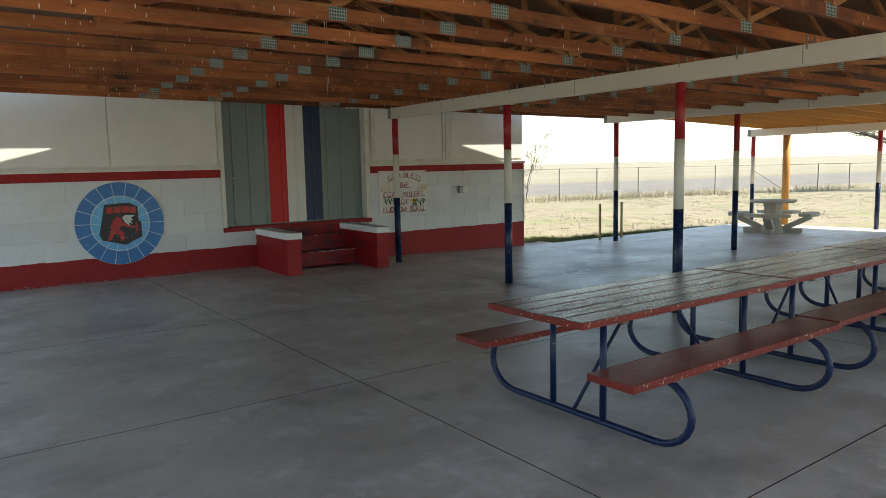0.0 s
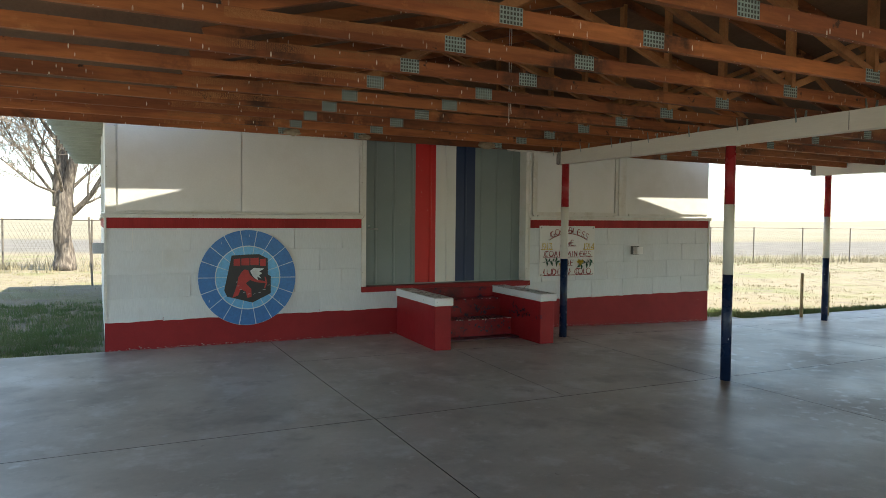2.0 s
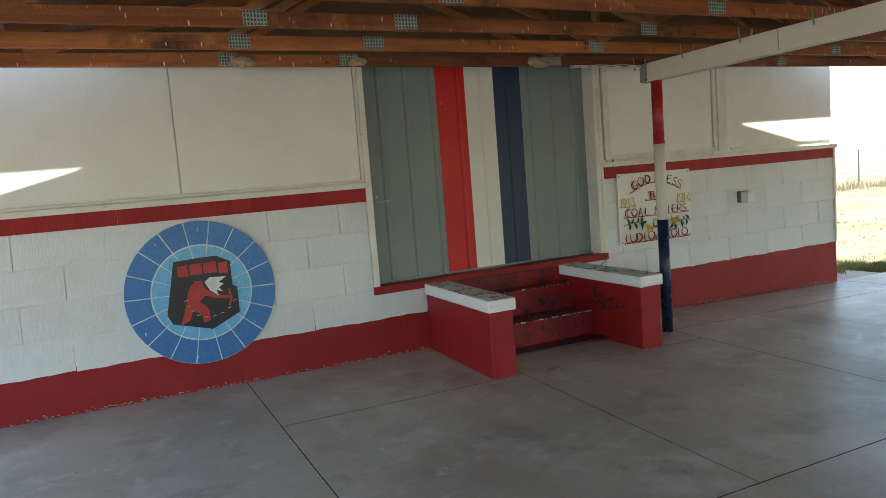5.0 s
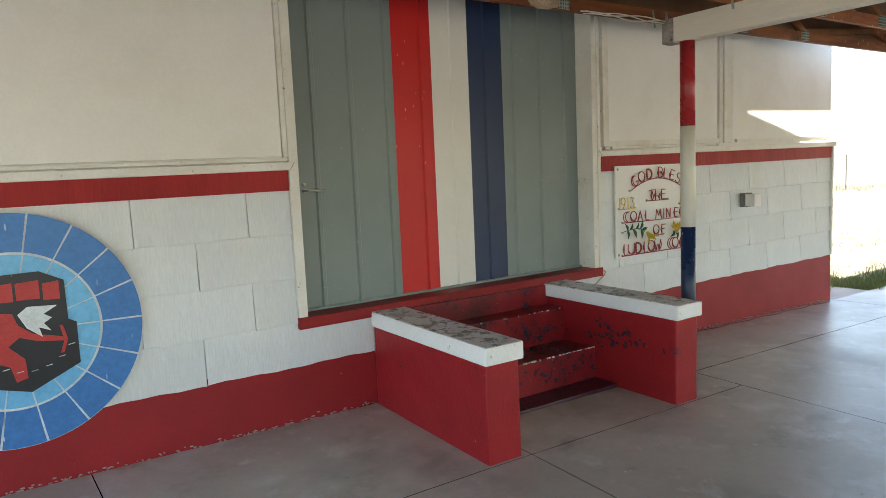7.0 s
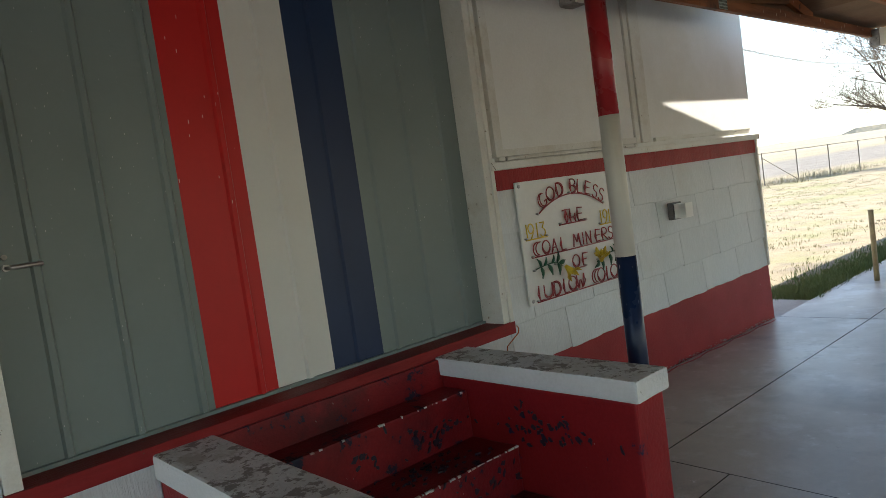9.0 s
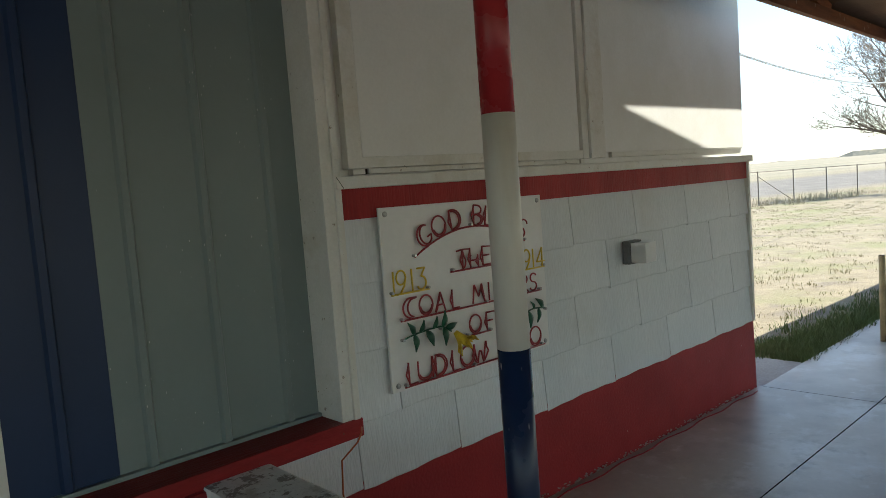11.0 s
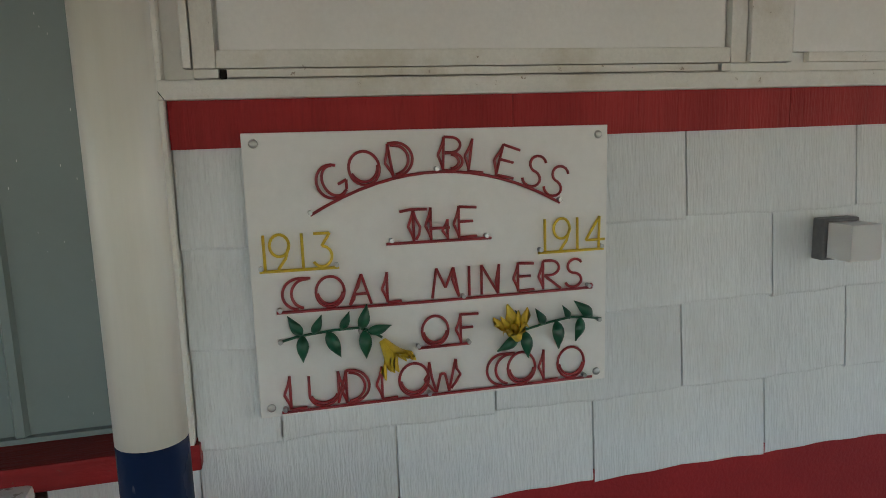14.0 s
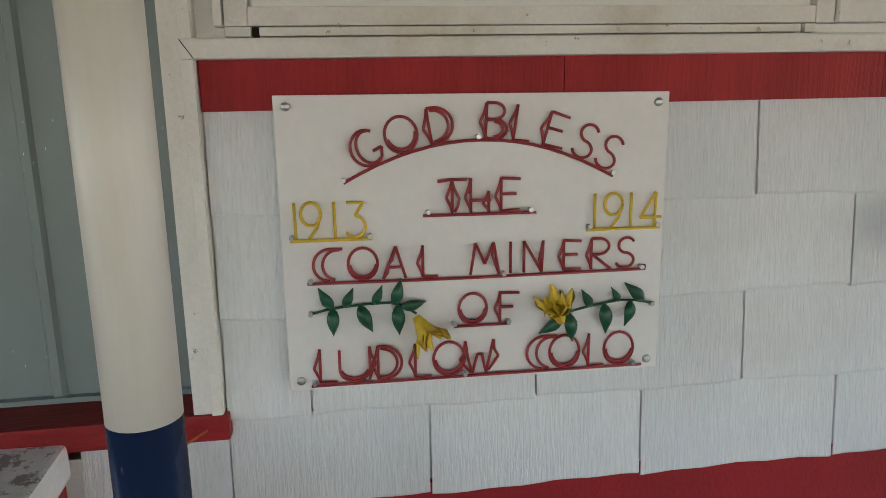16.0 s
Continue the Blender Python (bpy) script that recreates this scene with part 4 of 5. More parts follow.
# ---- picnic tables under the roof ----
picnic = thing("picnic_table", "maroon plank picnic table with attached benches on blue pipe legs", "picnic table", "picnic tables in a row", at=(3.71, 2.825, 0))


def plank(x0, x1, y0, y1, z0, z1, mats, name, parent, label=""):
    bm = rough_up(box(x0, x1, y0, y1, z0, z1, 0.005), 0.0015, 5, 2)
    return part(name, bm, mats, parent, label)


L = 1.09
for k in range(5):
    y = -0.385 + 0.154 * k
    plank(-L + 0.006 * (k % 2), L - 0.004 * (k % 3), y + 0.004, y + 0.148, 0.664, 0.702, TABLE_TOP, "tabletop_plank", picnic)
for s in (-1, 1):
    plank(-L, L, s * 0.387 - 0.004, s * 0.387 + 0.004, 0.662, 0.700, EDGE_RED, "edge_strip", picnic, "chipped red table edge")
    plank(-L - 0.01, L - 0.01, s * 0.575 - 0.145, s * 0.575 + 0.145, 0.402, 0.442, TABLE_RED, "bench", picnic, "chipped red bench plank")
for s in (-1, 1):
    for e in (-1, 1):
        plank(-L - 0.01, L - 0.01, s * 0.575 + e * 0.146 - 0.003, s * 0.575 + e * 0.146 + 0.003, 0.401, 0.4425, EDGE_RED, "bench_edge", picnic, "chipped red bench edge")
plank(-L - 0.008, -L, -0.39, 0.39, 0.663, 0.701, EDGE_RED, "edge_strip", picnic, "chipped red table edge")
for x in (-0.72, 0.76):
    pts = []
    for k in range(13):
        a = math.pi * k / 12
        pts.append((x, -0.575 - 0.225 * math.sin(a), 0.394 - 0.185 * (1 - math.cos(a))))
    loop = pts + [(x, -0.3, 0.024), (x, 0.3, 0.024)] + [(x, -p[1], p[2]) for p in reversed(pts)]
    part("leg_loop", tube(loop, 0.021, 10), PIPE_BLUE, picnic, smooth=True)
    for s in (-1, 1):
        part("upright", tube([(x, s * 0.205, 0.03), (x, s * 0.205, 0.645)], 0.021, 10), PIPE_BLUE, picnic, smooth=True)
    part("brace", tube([(x, 0.03, 0.035), (x + (0.55 if x < 0 else -0.55), 0.03, 0.65)], 0.012, 8), PIPE_BLUE, picnic, smooth=True)
    part("top_bearer", box(x - 0.022, x + 0.022, -0.37, 0.37, 0.640, 0.664), DARK_STEEL, picnic)
    for s in (-1, 1):
        part("bench_bearer", box(x - 0.02, x + 0.02, s * 0.575 - 0.13, s * 0.575 + 0.13, 0.388, 0.402), DARK_STEEL, picnic)
copy_thing(picnic, pose(5.925, 2.87, 0, 0, 0, 0.5))
copy_thing(picnic, pose(8.14, 2.90, 0, 0, 0, -0.4))

# concrete table at the far edge of the slab
stone = thing("concrete_table", "octagonal cast concrete picnic table with curved seats", "picnic table", at=(15.45, 8.4, fall(15.45, 8.4)))


part("tabletop", tube([(0, 0, 0.68), (0, 0, 0.70), (0, 0, 0.745)], 0.5, 24, taper=(0.44, 0.5, 0.5)), TABLE_CONCRETE, stone)
part("pedestal", tube([(0, 0, 0), (0, 0, 0.3), (0, 0, 0.68)], 0.2, 8, taper=(0.27, 0.16, 0.22)), TABLE_CONCRETE, stone)
for k in range(4):
    a = radians(20 + 90 * k)
    c, s = math.cos(a), math.sin(a)
    bm = bmesh.new()
    rows = []
    for i in range(9):
        b = a + radians(-30 + 60 * i / 8)
        rows.append([bm.verts.new((r * math.cos(b), r * math.sin(b), z)) for r, z in ((0.66, 0.39), (0.97, 0.39), (0.97, 0.46), (0.66, 0.46))])
    for A, B in zip(rows, rows[1:]):
        for q in range(4):
            bm.faces.new((A[q], B[q], B[(q + 1) % 4], A[(q + 1) % 4]))
    bm.faces.new(rows[0])
    bm.faces.new(rows[-1][::-1])
    bmesh.ops.recalc_face_normals(bm, faces=bm.faces[:])
    part("seat", bm, TABLE_CONCRETE, stone)
    part("seat_leg", bar((0.18 * c, 0.18 * s, 0.06), (0.8 * c, 0.8 * s, 0.38), 0.16, 0.12), TABLE_CONCRETE, stone)
    part("foot", bar((0.1 * c, 0.1 * s, 0.05), (0.62 * c, 0.62 * s, 0.05), 0.16, 0.10), TABLE_CONCRETE, stone)

# ---- round emblem on the wall ----
emblem = thing("wall_emblem", "round painted blue emblem board with a dark centre", "emblem", at=(1.880, WALL_Y - 0.03, 0.896))


def ring(r0, r1, y0, y1, a0=0.0, a1=2 * math.pi, steps=72):
    bm = bmesh.new()
    full = a1 - a0 > 6.28
    rows = []
    for i in range(steps + (0 if full else 1)):
        a = a0 + (a1 - a0) * i / steps
        c, s = math.cos(a), math.sin(a)
        rows.append([bm.verts.new((r * c, y, r * s)) for r, y in ((r0, y0), (r1, y0), (r1, y1), (r0, y1))])
    pairs = list(zip(rows, rows[1:])) + ([(rows[-1], rows[0])] if full else [])
    for A, B in pairs:
        for q in range(4):
            bm.faces.new((A[q], B[q], B[(q + 1) % 4], A[(q + 1) % 4]))
    if not full:
        bm.faces.new(rows[0])
        bm.faces.new(rows[-1])
    bmesh.ops.recalc_face_normals(bm, faces=bm.faces[:])
    return bm


R = 0.585
part("backing_board", ring(0.001, R, 0.0, 0.024), EMBLEM_LINE, emblem, "white board edge")
N = 18
for k in range(N):
    a = radians(79.2) + 2 * math.pi * k / N
    part("outer_segment", ring(0.392, R - 0.003, -0.004, 0.0, a + 0.012, a + 2 * math.pi / N - 0.006, 6), BLUE_DARK, emblem)
    part("inner_segment", ring(0.20, 0.380, -0.004, 0.0, a + 0.010, a + 2 * math.pi / N - 0.010, 6), BLUE_LIGHT, emblem)
part("centre_shape", prism([(-0.197, 0.272), (0.0, 0.284), (0.13, 0.286), (0.235, 0.232), (0.238, 0.032), (0.273, 0.012), (0.273, -0.2), (0.05, -0.31), (-0.25, -0.226), (-0.284, -0.15)], -0.009, -0.004), EMBLEM_BLACK, emblem, "dark irregular centre shape")
for x, w, dz in ((-0.135, 0.078, 0.0), (-0.035, 0.095, 0.006), (0.075, 0.1, 0.008), (0.175, 0.072, -0.004)):
    part("red_bar", prism([(x - w / 2, 0.145 + dz), (x + w / 2, 0.143 + dz), (x + w / 2, 0.235 + dz), (x - w / 2, 0.228 + dz)], -0.0125, -0.009), EMBLEM_RED, emblem, "plain red bar")
part("red_shape", prism([(-0.19, -0.245), (-0.12, -0.215), (-0.09, -0.14), (-0.03, -0.17), (-0.01, -0.25), (0.04, -0.235), (0.035, -0.14), (-0.03, -0.07), (0.02, -0.03), (0.1, -0.06), (0.21, -0.075), (0.21, -0.055), (0.08, -0.02), (0.02, 0.03), (0.0, 0.09), (-0.05, 0.1), (-0.085, 0.06), (-0.12, 0.0), (-0.13, -0.07), (-0.155, -0.15)], -0.0125, -0.009), EMBLEM_RED, emblem, "plain red shape")
part("red_bar", prism([(0.19, -0.135), (0.205, -0.135), (0.228, -0.07), (0.21, 0.005), (0.195, 0.005), (0.212, -0.07)], -0.0125, -0.009), EMBLEM_RED, emblem, "plain red bar")
part("white_shape", prism([(0.022, 0.082), (0.066, 0.117), (0.195, 0.109), (0.132, 0.073), (0.167, 0.05), (0.130, 0.026), (0.158, -0.014), (0.107, 0.008), (0.12, -0.042), (0.055, 0.012)], -0.0130, -0.009), EMBLEM_LINE, emblem, "jagged white shape")
for k in range(9):
    rnd_a, rnd_r = radians(200 + 17 * k), 0.16 + 0.011 * k
    x, z = rnd_r * math.cos(rnd_a), rnd_r * math.sin(rnd_a)
    part("scratch", prism([(x, z), (x + 0.03, z + 0.004), (x + 0.03, z + 0.007), (x, z + 0.0025)], -0.0132, -0.0085), EMBLEM_LINE, emblem, "pale scratch in the paint")

# ---- white sign with steel rod lettering ----
SX0, SX1, SZ0, SZ1 = 6.137, 7.156, 0.807, 1.572
sign = thing("memorial_sign", "white panel sign with red steel lettering and roses", "sign", at=((SX0 + SX1) / 2, WALL_Y - 0.018, (SZ0 + SZ1) / 2))
SW, SH = SX1 - SX0, SZ1 - SZ0
part("panel", box(-SW / 2, SW / 2, -0.006, 0.006, -SH / 2, SH / 2, 0.002), SIGN_WHITE, sign)


def su(u):
    return (u - 0.5) * SW * 0.985


def sv(v):
    return (0.5 - v) * SH * 0.985


def arc(cx, cz, rx, rz, a0, a1, n=16):
    return [(cx + rx * math.cos(radians(a0 + (a1 - a0) * k / n)), cz + rz * math.sin(radians(a0 + (a1 - a0) * k / n))) for k in range(n + 1)]


def stem(x, top=1.0):
    """A straight rod with a bent one beside it, as the steel letters' uprights are."""
    return [[(x, 0), (x, top)], [(x, 0.04), (x - 0.05, 0.2 * top), (x - 0.165, 0.44 * top), (x - 0.155, 0.5 * top), (x - 0.05, 0.76 * top), (x, 0.97 * top)]]


GLYPHS = {}
GLYPHS["O"] = [arc(0, 0.5, 0.45, 0.5, 0, 360, 24), arc(0, 0.6, 0.415, 0.5, 195, 345, 16)]
GLYPHS["C"] = [[(0.5, 0.99)] + arc(0.12, 0.5, 0.52, 0.5, 90, 265, 16), [(0.42, 0.97)] + arc(0.34, 0.5, 0.46, 0.47, 100, 258, 14)]
GLYPHS["G"] = [arc(0.0, 0.5, 0.45, 0.5, 50, 310), arc(0.07, 0.5, 0.34, 0.46, 70, 300), [(0.12, 0.36), (0.40, 0.38), (0.29, 0.12)]]
GLYPHS["D"] = stem(-0.28) + [[(-0.28, 1)] + arc(-0.16, 0.5, 0.55, 0.5, 80, -80) + [(-0.28, 0)], [(-0.2, 0.94)] + arc(-0.16, 0.5, 0.42, 0.42, 75, -75) + [(-0.2, 0.06)]]
GLYPHS["B"] = stem(-0.24) + [[(-0.24, 1)] + arc(-0.02, 0.77, 0.30, 0.23, 80, -90, 8) + [(-0.2, 0.52)], [(-0.2, 0.54)] + arc(0.0, 0.27, 0.36, 0.27, 85, -90, 8) + [(-0.24, 0)], arc(-0.06, 0.27, 0.30, 0.22, 80, -80, 8)]
GLYPHS["L"] = stem(-0.12) + [[(-0.12, 0.0), (0.34, 0.02)]]
GLYPHS["E"] = stem(-0.18) + [[(-0.18, 0.98), (0.38, 0.94)], [(-0.18, 0.52), (0.26, 0.52)], [(-0.18, 0.03), (0.38, 0.05)]]
GLYPHS["F"] = stem(-0.18) + [[(-0.18, 0.98), (0.44, 0.96)], [(-0.18, 0.52), (0.24, 0.52)]]
GLYPHS["S"] = [arc(0.04, 0.74, 0.27, 0.25, 30, 250, 10) + arc(-0.02, 0.25, 0.30, 0.25, 75, -160, 12)]
GLYPHS["T"] = stem(0.0) + [[(0.06, 0.04), (0.16, 0.2), (0.2, 0.42), (0.06, 0.7), (0.0, 0.9)], [(-0.42, 0.92), (-0.1, 0.97), (0.42, 0.96)]]
GLYPHS["H"] = stem(-0.22) + stem(0.30, 0.62) + [[(-0.28, 0.36), (0.36, 0.36)], [(-0.22, 0.62), (-0.30, 0.58)]]
GLYPHS["A"] = [[(-0.36, 0), (0.04, 1), (0.34, 0)], [(-0.36, 0), (-0.22, 0.2), (-0.18, 0.46), (-0.08, 0.58), (0.04, 1)], [(-0.22, 0.36), (0.22, 0.36)]]
GLYPHS["M"] = [[(-0.46, 0), (-0.30, 1), (0.0, 0.34), (0.28, 1), (0.46, 0)], [(0.28, 1), (0.24, 0.6), (0.34, 0.3), (0.46, 0)]]
GLYPHS["I"] = [[(0, 0), (0, 1)]]
GLYPHS["N"] = [[(-0.32, 0), (-0.32, 1), (0.26, 0), (0.30, 1)], [(0.26, 0), (0.18, 0.4), (0.24, 0.7), (0.30, 1)]]
GLYPHS["R"] = stem(-0.26) + [[(-0.26, 1)] + arc(-0.02, 0.74, 0.34, 0.26, 80, -90, 9) + [(-0.22, 0.48), (0.38, 0)]]
GLYPHS["U"] = [[(-0.42, 0.94)] + arc(0, 0.36, 0.42, 0.36, 180, 360, 12) + [(0.42, 1.0)], arc(0.0, 0.44, 0.40, 0.34, 200, 340, 10), [(0.42, 1.0), (0.47, 0.75), (0.6, 0.52), (0.47, 0.28), (0.40, 0.05)]]
GLYPHS["W"] = [[(-0.40, 0.98), (-0.33, 0.5), (-0.2, 0.02), (-0.05, 0.58), (0.08, 0.58), (0.2, 0.02), (0.42, 1.0)], [(-0.40, 0.98), (-0.45, 0.6), (-0.56, 0.44), (-0.42, 0.25), (-0.25, 0.05)], [(0.42, 1.0), (0.44, 0.72), (0.56, 0.52), (0.42, 0.3), (0.26, 0.1)]]
GLYPHS["1"] = [[(0, 0), (-0.01, 1)]]
GLYPHS["9"] = [arc(0.0, 0.68, 0.27, 0.32, 0, 360, 18), [(0.27, 0.68), (0.16, 0.3), (-0.06, 0.0)]]
GLYPHS["3"] = [[(-0.24, 0.97), (0.22, 0.97), (-0.02, 0.6)] + arc(-0.02, 0.30, 0.28, 0.30, 80, -150, 12)]
GLYPHS["4"] = [[(0.14, 0), (0.16, 1), (-0.30, 0.26), (0.34, 0.26)]]


def letter(ch, u, v, height, mat, turn=0.0, r=0.0040):
    """One bent steel rod letter standing on the point (u, v) of the panel."""
    bm = bmesh.new()
    c, s = math.cos(turn), math.sin(turn)
    for k, stroke in enumerate(GLYPHS[ch]):
        pts = [(su(u) + height * (x * c + z * s), -0.018 - 0.0012 * k, sv(v) + height * (z * c - x * s)) for x, z in stroke]
        runs, run = [], [Vector(pts[0])]
        for a, b in zip(pts[1:], pts[2:] + [None]):
            run.append(Vector(a))
            if b is None or (run[-1] - run[-2]).normalized().dot((Vector(b) - run[-1]).normalized()) < 0.5:
                runs.append(run)
                run = [Vector(a)]
        for run in runs:
            tube(run, r, 7, bm, caps=True)
    return part("letter", bm, mat, sign, smooth=True)


def word(text, places, v, height, mat, bow=None):
    """Letters at the places given, on a level line or on the bow over the panel's middle."""
    for ch, u in zip(text, places):
        if bow:
            g = (u - 0.505) / 0.35
            letter(ch, u, v - bow * (1 - g * g), height, mat, math.atan2(2 * bow * g * SH, 0.35 * SW))
        else:
            letter(ch, u, v, height, mat)


def rod(points, mat, r=0.0042, name="rod"):
    return part(name, tube([(su(u), -0.018, sv(v)) for u, v in points], r, 8), mat, sign, smooth=True)


def pin(u, v, depth=-0.03):
    part("pin", tube([(su(u), -0.006, sv(v)), (su(u), depth, sv(v))], 0.0062, 12), STEEL, sign, "bright steel screw")


word("GODBLESS", (0.233, 0.314, 0.403, 0.536, 0.597, 0.680, 0.762, 0.824), 0.272, 0.090, ROD_RED, bow=0.130)
rod([(0.154 + 0.701 * f, 0.280 - 0.134 * (1 - (2 * f - 1) ** 2)) for f in (k / 16 for k in range(17))], ROD_RED)
word("THE", (0.428, 0.496, 0.572), 0.393, 0.090, ROD_RED)
rod([(0.352, 0.398), (0.649, 0.399)], ROD_RED)
word("1913", (0.031, 0.070, 0.129, 0.181), 0.463, 0.092, ROD_YELLOW)
rod([(0.016, 0.469), (0.222, 0.470)], ROD_YELLOW)
word("1914", (0.810, 0.861, 0.910, 0.964), 0.463, 0.092, ROD_YELLOW)
rod([(0.789, 0.469), (0.992, 0.469)], ROD_YELLOW)
word("COALMINERS", (0.103, 0.195, 0.276, 0.359, 0.513, 0.582, 0.645, 0.742, 0.825, 0.899), 0.612, 0.084, ROD_RED)
rod([(0.053, 0.619), (0.476, 0.623), (0.957, 0.620)], ROD_RED)
rod([(0.950, 0.611), (0.957, 0.611)], ROD_RED, 0.006)
word("OF", (0.480, 0.569), 0.791, 0.084, ROD_RED)
rod([(0.430, 0.798), (0.580, 0.798)], ROD_RED)
word("LUDLOWCOLO", (0.085, 0.164, 0.251, 0.335, 0.415, 0.497, 0.667, 0.735, 0.815, 0.890), 0.979, 0.094, ROD_RED)
rod([(0.049, 0.988), (0.600, 0.986), (0.958, 0.986)], ROD_RED)
rod([(0.930, 0.976), (0.938, 0.976)], ROD_RED, 0.006)
for u, v in ((0.022, 0.028), (0.978, 0.028), (0.022, 0.972), (0.978, 0.972)):
    part("corner_screw", tube([(su(u), -0.006, sv(v)), (su(u), -0.012, sv(v)), (su(u), -0.014, sv(v))], 0.011, 16, taper=(0.012, 0.010, 0.004)), STEEL, sign, "bright steel screw")
for u, v in ((0.154, 0.271), (0.497, 0.135), (0.855, 0.269), (0.366, 0.386), (0.635, 0.389), (0.02, 0.458), (0.216, 0.46), (0.796, 0.457), (0.985, 0.457), (0.061, 0.611), (0.564, 0.613), (0.946, 0.611),
             (0.431, 0.789), (0.577, 0.791), (0.058, 0.978), (0.458, 0.978), (0.933, 0.975), (0.057, 0.726), (0.271, 0.714), (0.72, 0.772), (0.98, 0.753)):
    pin(u, v, -0.026)


def leaf(u, v, angle, length):
    """A folded steel leaf from a stem point."""
    bm = bmesh.new()
    ribs = []
    n = 7
    for i in range(n + 1):
        f = i / n
        w = 0.26 * length * math.sin(math.pi * min(0.99, (f * 0.96 + 0.02) ** 0.8)) * (1 - 0.4 * f)
        y = -0.026 - 0.012 * math.sin(math.pi * f)
        ribs.append([bm.verts.new((f * length, y, w)), bm.verts.new((f * length, y - 0.006, 0)), bm.verts.new((f * length, y, -w))])
    for A, B in zip(ribs, ribs[1:]):
        bm.faces.new((A[0], B[0], B[1], A[1]))
        bm.faces.new((A[1], B[1], B[2], A[2]))
    r = bmesh.ops.extrude_face_region(bm, geom=bm.faces[:])
    bmesh.ops.translate(bm, verts=[g for g in r["geom"] if isinstance(g, bmesh.types.BMVert)], vec=(0, 0.0016, 0))
    bmesh.ops.recalc_face_normals(bm, faces=bm.faces[:])
    bmesh.ops.transform(bm, matrix=Matrix.Translation((su(u), 0, sv(v))) @ Matrix.Rotation(-radians(angle), 4, "Y"), verts=bm.verts[:])
    return part("leaf", bm, LEAF_GREEN, sign, "green enamel leaf", smooth=True)


rod([(0.054, 0.726), (0.095, 0.713), (0.137, 0.706), (0.20, 0.699), (0.269, 0.698), (0.30, 0.715), (0.329, 0.742)], LEAF_GREEN, 0.0036, "stem")
for u, v, a, ln in ((0.114, 0.705, 122, 0.067), (0.114, 0.705, -91, 0.075), (0.142, 0.703, 63, 0.058), (0.181, 0.699, -66, 0.082), (0.218, 0.697, 64, 0.056), (0.272, 0.702, 75, 0.073), (0.28, 0.706, -88, 0.081), (0.289, 0.713, 11, 0.068)):
    leaf(u, v, a, ln)
rod([(0.987, 0.750), (0.93, 0.736), (0.886, 0.733), (0.81, 0.748), (0.744, 0.767), (0.705, 0.791)], LEAF_GREEN, 0.0036, "stem")
for u, v, a, ln in ((0.741, 0.767, 112, 0.069), (0.741, 0.767, -82, 0.083), (0.724, 0.783, -148, 0.078), (0.804, 0.75, 119, 0.059), (0.841, 0.739, -86, 0.086), (0.881, 0.735, 117, 0.047), (0.918, 0.733, -104, 0.074), (0.953, 0.733, 138, 0.077)):
    leaf(u, v, a, ln)


def rose(u, v, direction):
    """Overlapping curled petals round a bud; direction in degrees in the panel's plane."""
    place = Matrix.Translation((su(u), -0.046, sv(v))) @ Matrix.Rotation(-radians(direction), 4, "Y") @ Matrix.Rotation(radians(-24), 4, "Z")
    core = tube([(0, 0, 0), (0.02, 0, 0), (0.05, 0, 0), (0.062, 0, 0)], 0.01, 10, taper=(0.006, 0.014, 0.012, 0.004))
    bmesh.ops.transform(core, matrix=place, verts=core.verts[:])
    bud = part("rose", core, ROD_YELLOW, sign, "yellow enamel rose", smooth=True)
    for layer, (rad, ln, cnt) in enumerate(((0.014, 0.075, 3), (0.025, 0.084, 4), (0.035, 0.096, 5))):
        for k in range(cnt):
            bm = bmesh.new()
            a0 = 2 * math.pi * (k + 0.4 * layer) / cnt
            grid = []
            for i in range(6):
                f = i / 5
                row = []
                for j in range(5):
                    g = (j - 2) / 2
                    a = a0 + g * 0.74 * (0.5 + 0.5 * math.sin(math.pi * min(1, 0.3 + f * 0.5))) * (1 - 0.72 * f ** 4)
                    r = rad * (0.3 + 0.8 * f) + 0.010 * f ** 4 * (layer + 1) / 2
                    row.append(bm.verts.new((ln * f * (1 - 0.28 * g * g * f), r * math.cos(a), r * math.sin(a))))
                grid.append(row)
            for A, B in zip(grid, grid[1:]):
                for j in range(4):
                    bm.faces.new((A[j], A[j + 1], B[j + 1], B[j]))
            back = bmesh.ops.extrude_face_region(bm, geom=bm.faces[:])
            bmesh.ops.scale(bm, vec=(1, 0.95, 0.95), verts=[q for q in back["geom"] if isinstance(q, bmesh.types.BMVert)])
            bmesh.ops.recalc_face_normals(bm, faces=bm.faces[:])
            bmesh.ops.transform(bm, matrix=place, verts=bm.verts[:])
            part("petal", bm, ROD_YELLOW, bud, smooth=True)


rose(0.326, 0.742, -59)
rose(0.715, 0.79, 112)

# ---- wall lamp ----
lamp = thing("wall_lamp", "small grey wall lamp with a clear square glass cover", "wall lamp", at=(7.972, WALL_Y - 0.006, 1.174 + lean(8)))
part("back_box", box(-0.075, 0.06, -0.045, 0.004, -0.065, 0.07, 0.006), LAMP_BODY, lamp, "dark grey housing")
cover_glass = part("glass_cover", prism([(-0.06, -0.055), (0.052, -0.055), (0.052, 0.058), (-0.06, 0.058)], -0.14, -0.046), GLASS, lamp, "clear ribbed glass cover")
part("bulb", tube([(0, -0.05, 0), (0, -0.07, 0), (0, -0.11, 0), (0, -0.12, 0)], 0.03, 14, taper=(0.014, 0.03, 0.026, 0.006)), SIGN_WHITE, lamp, "white bulb", smooth=True)

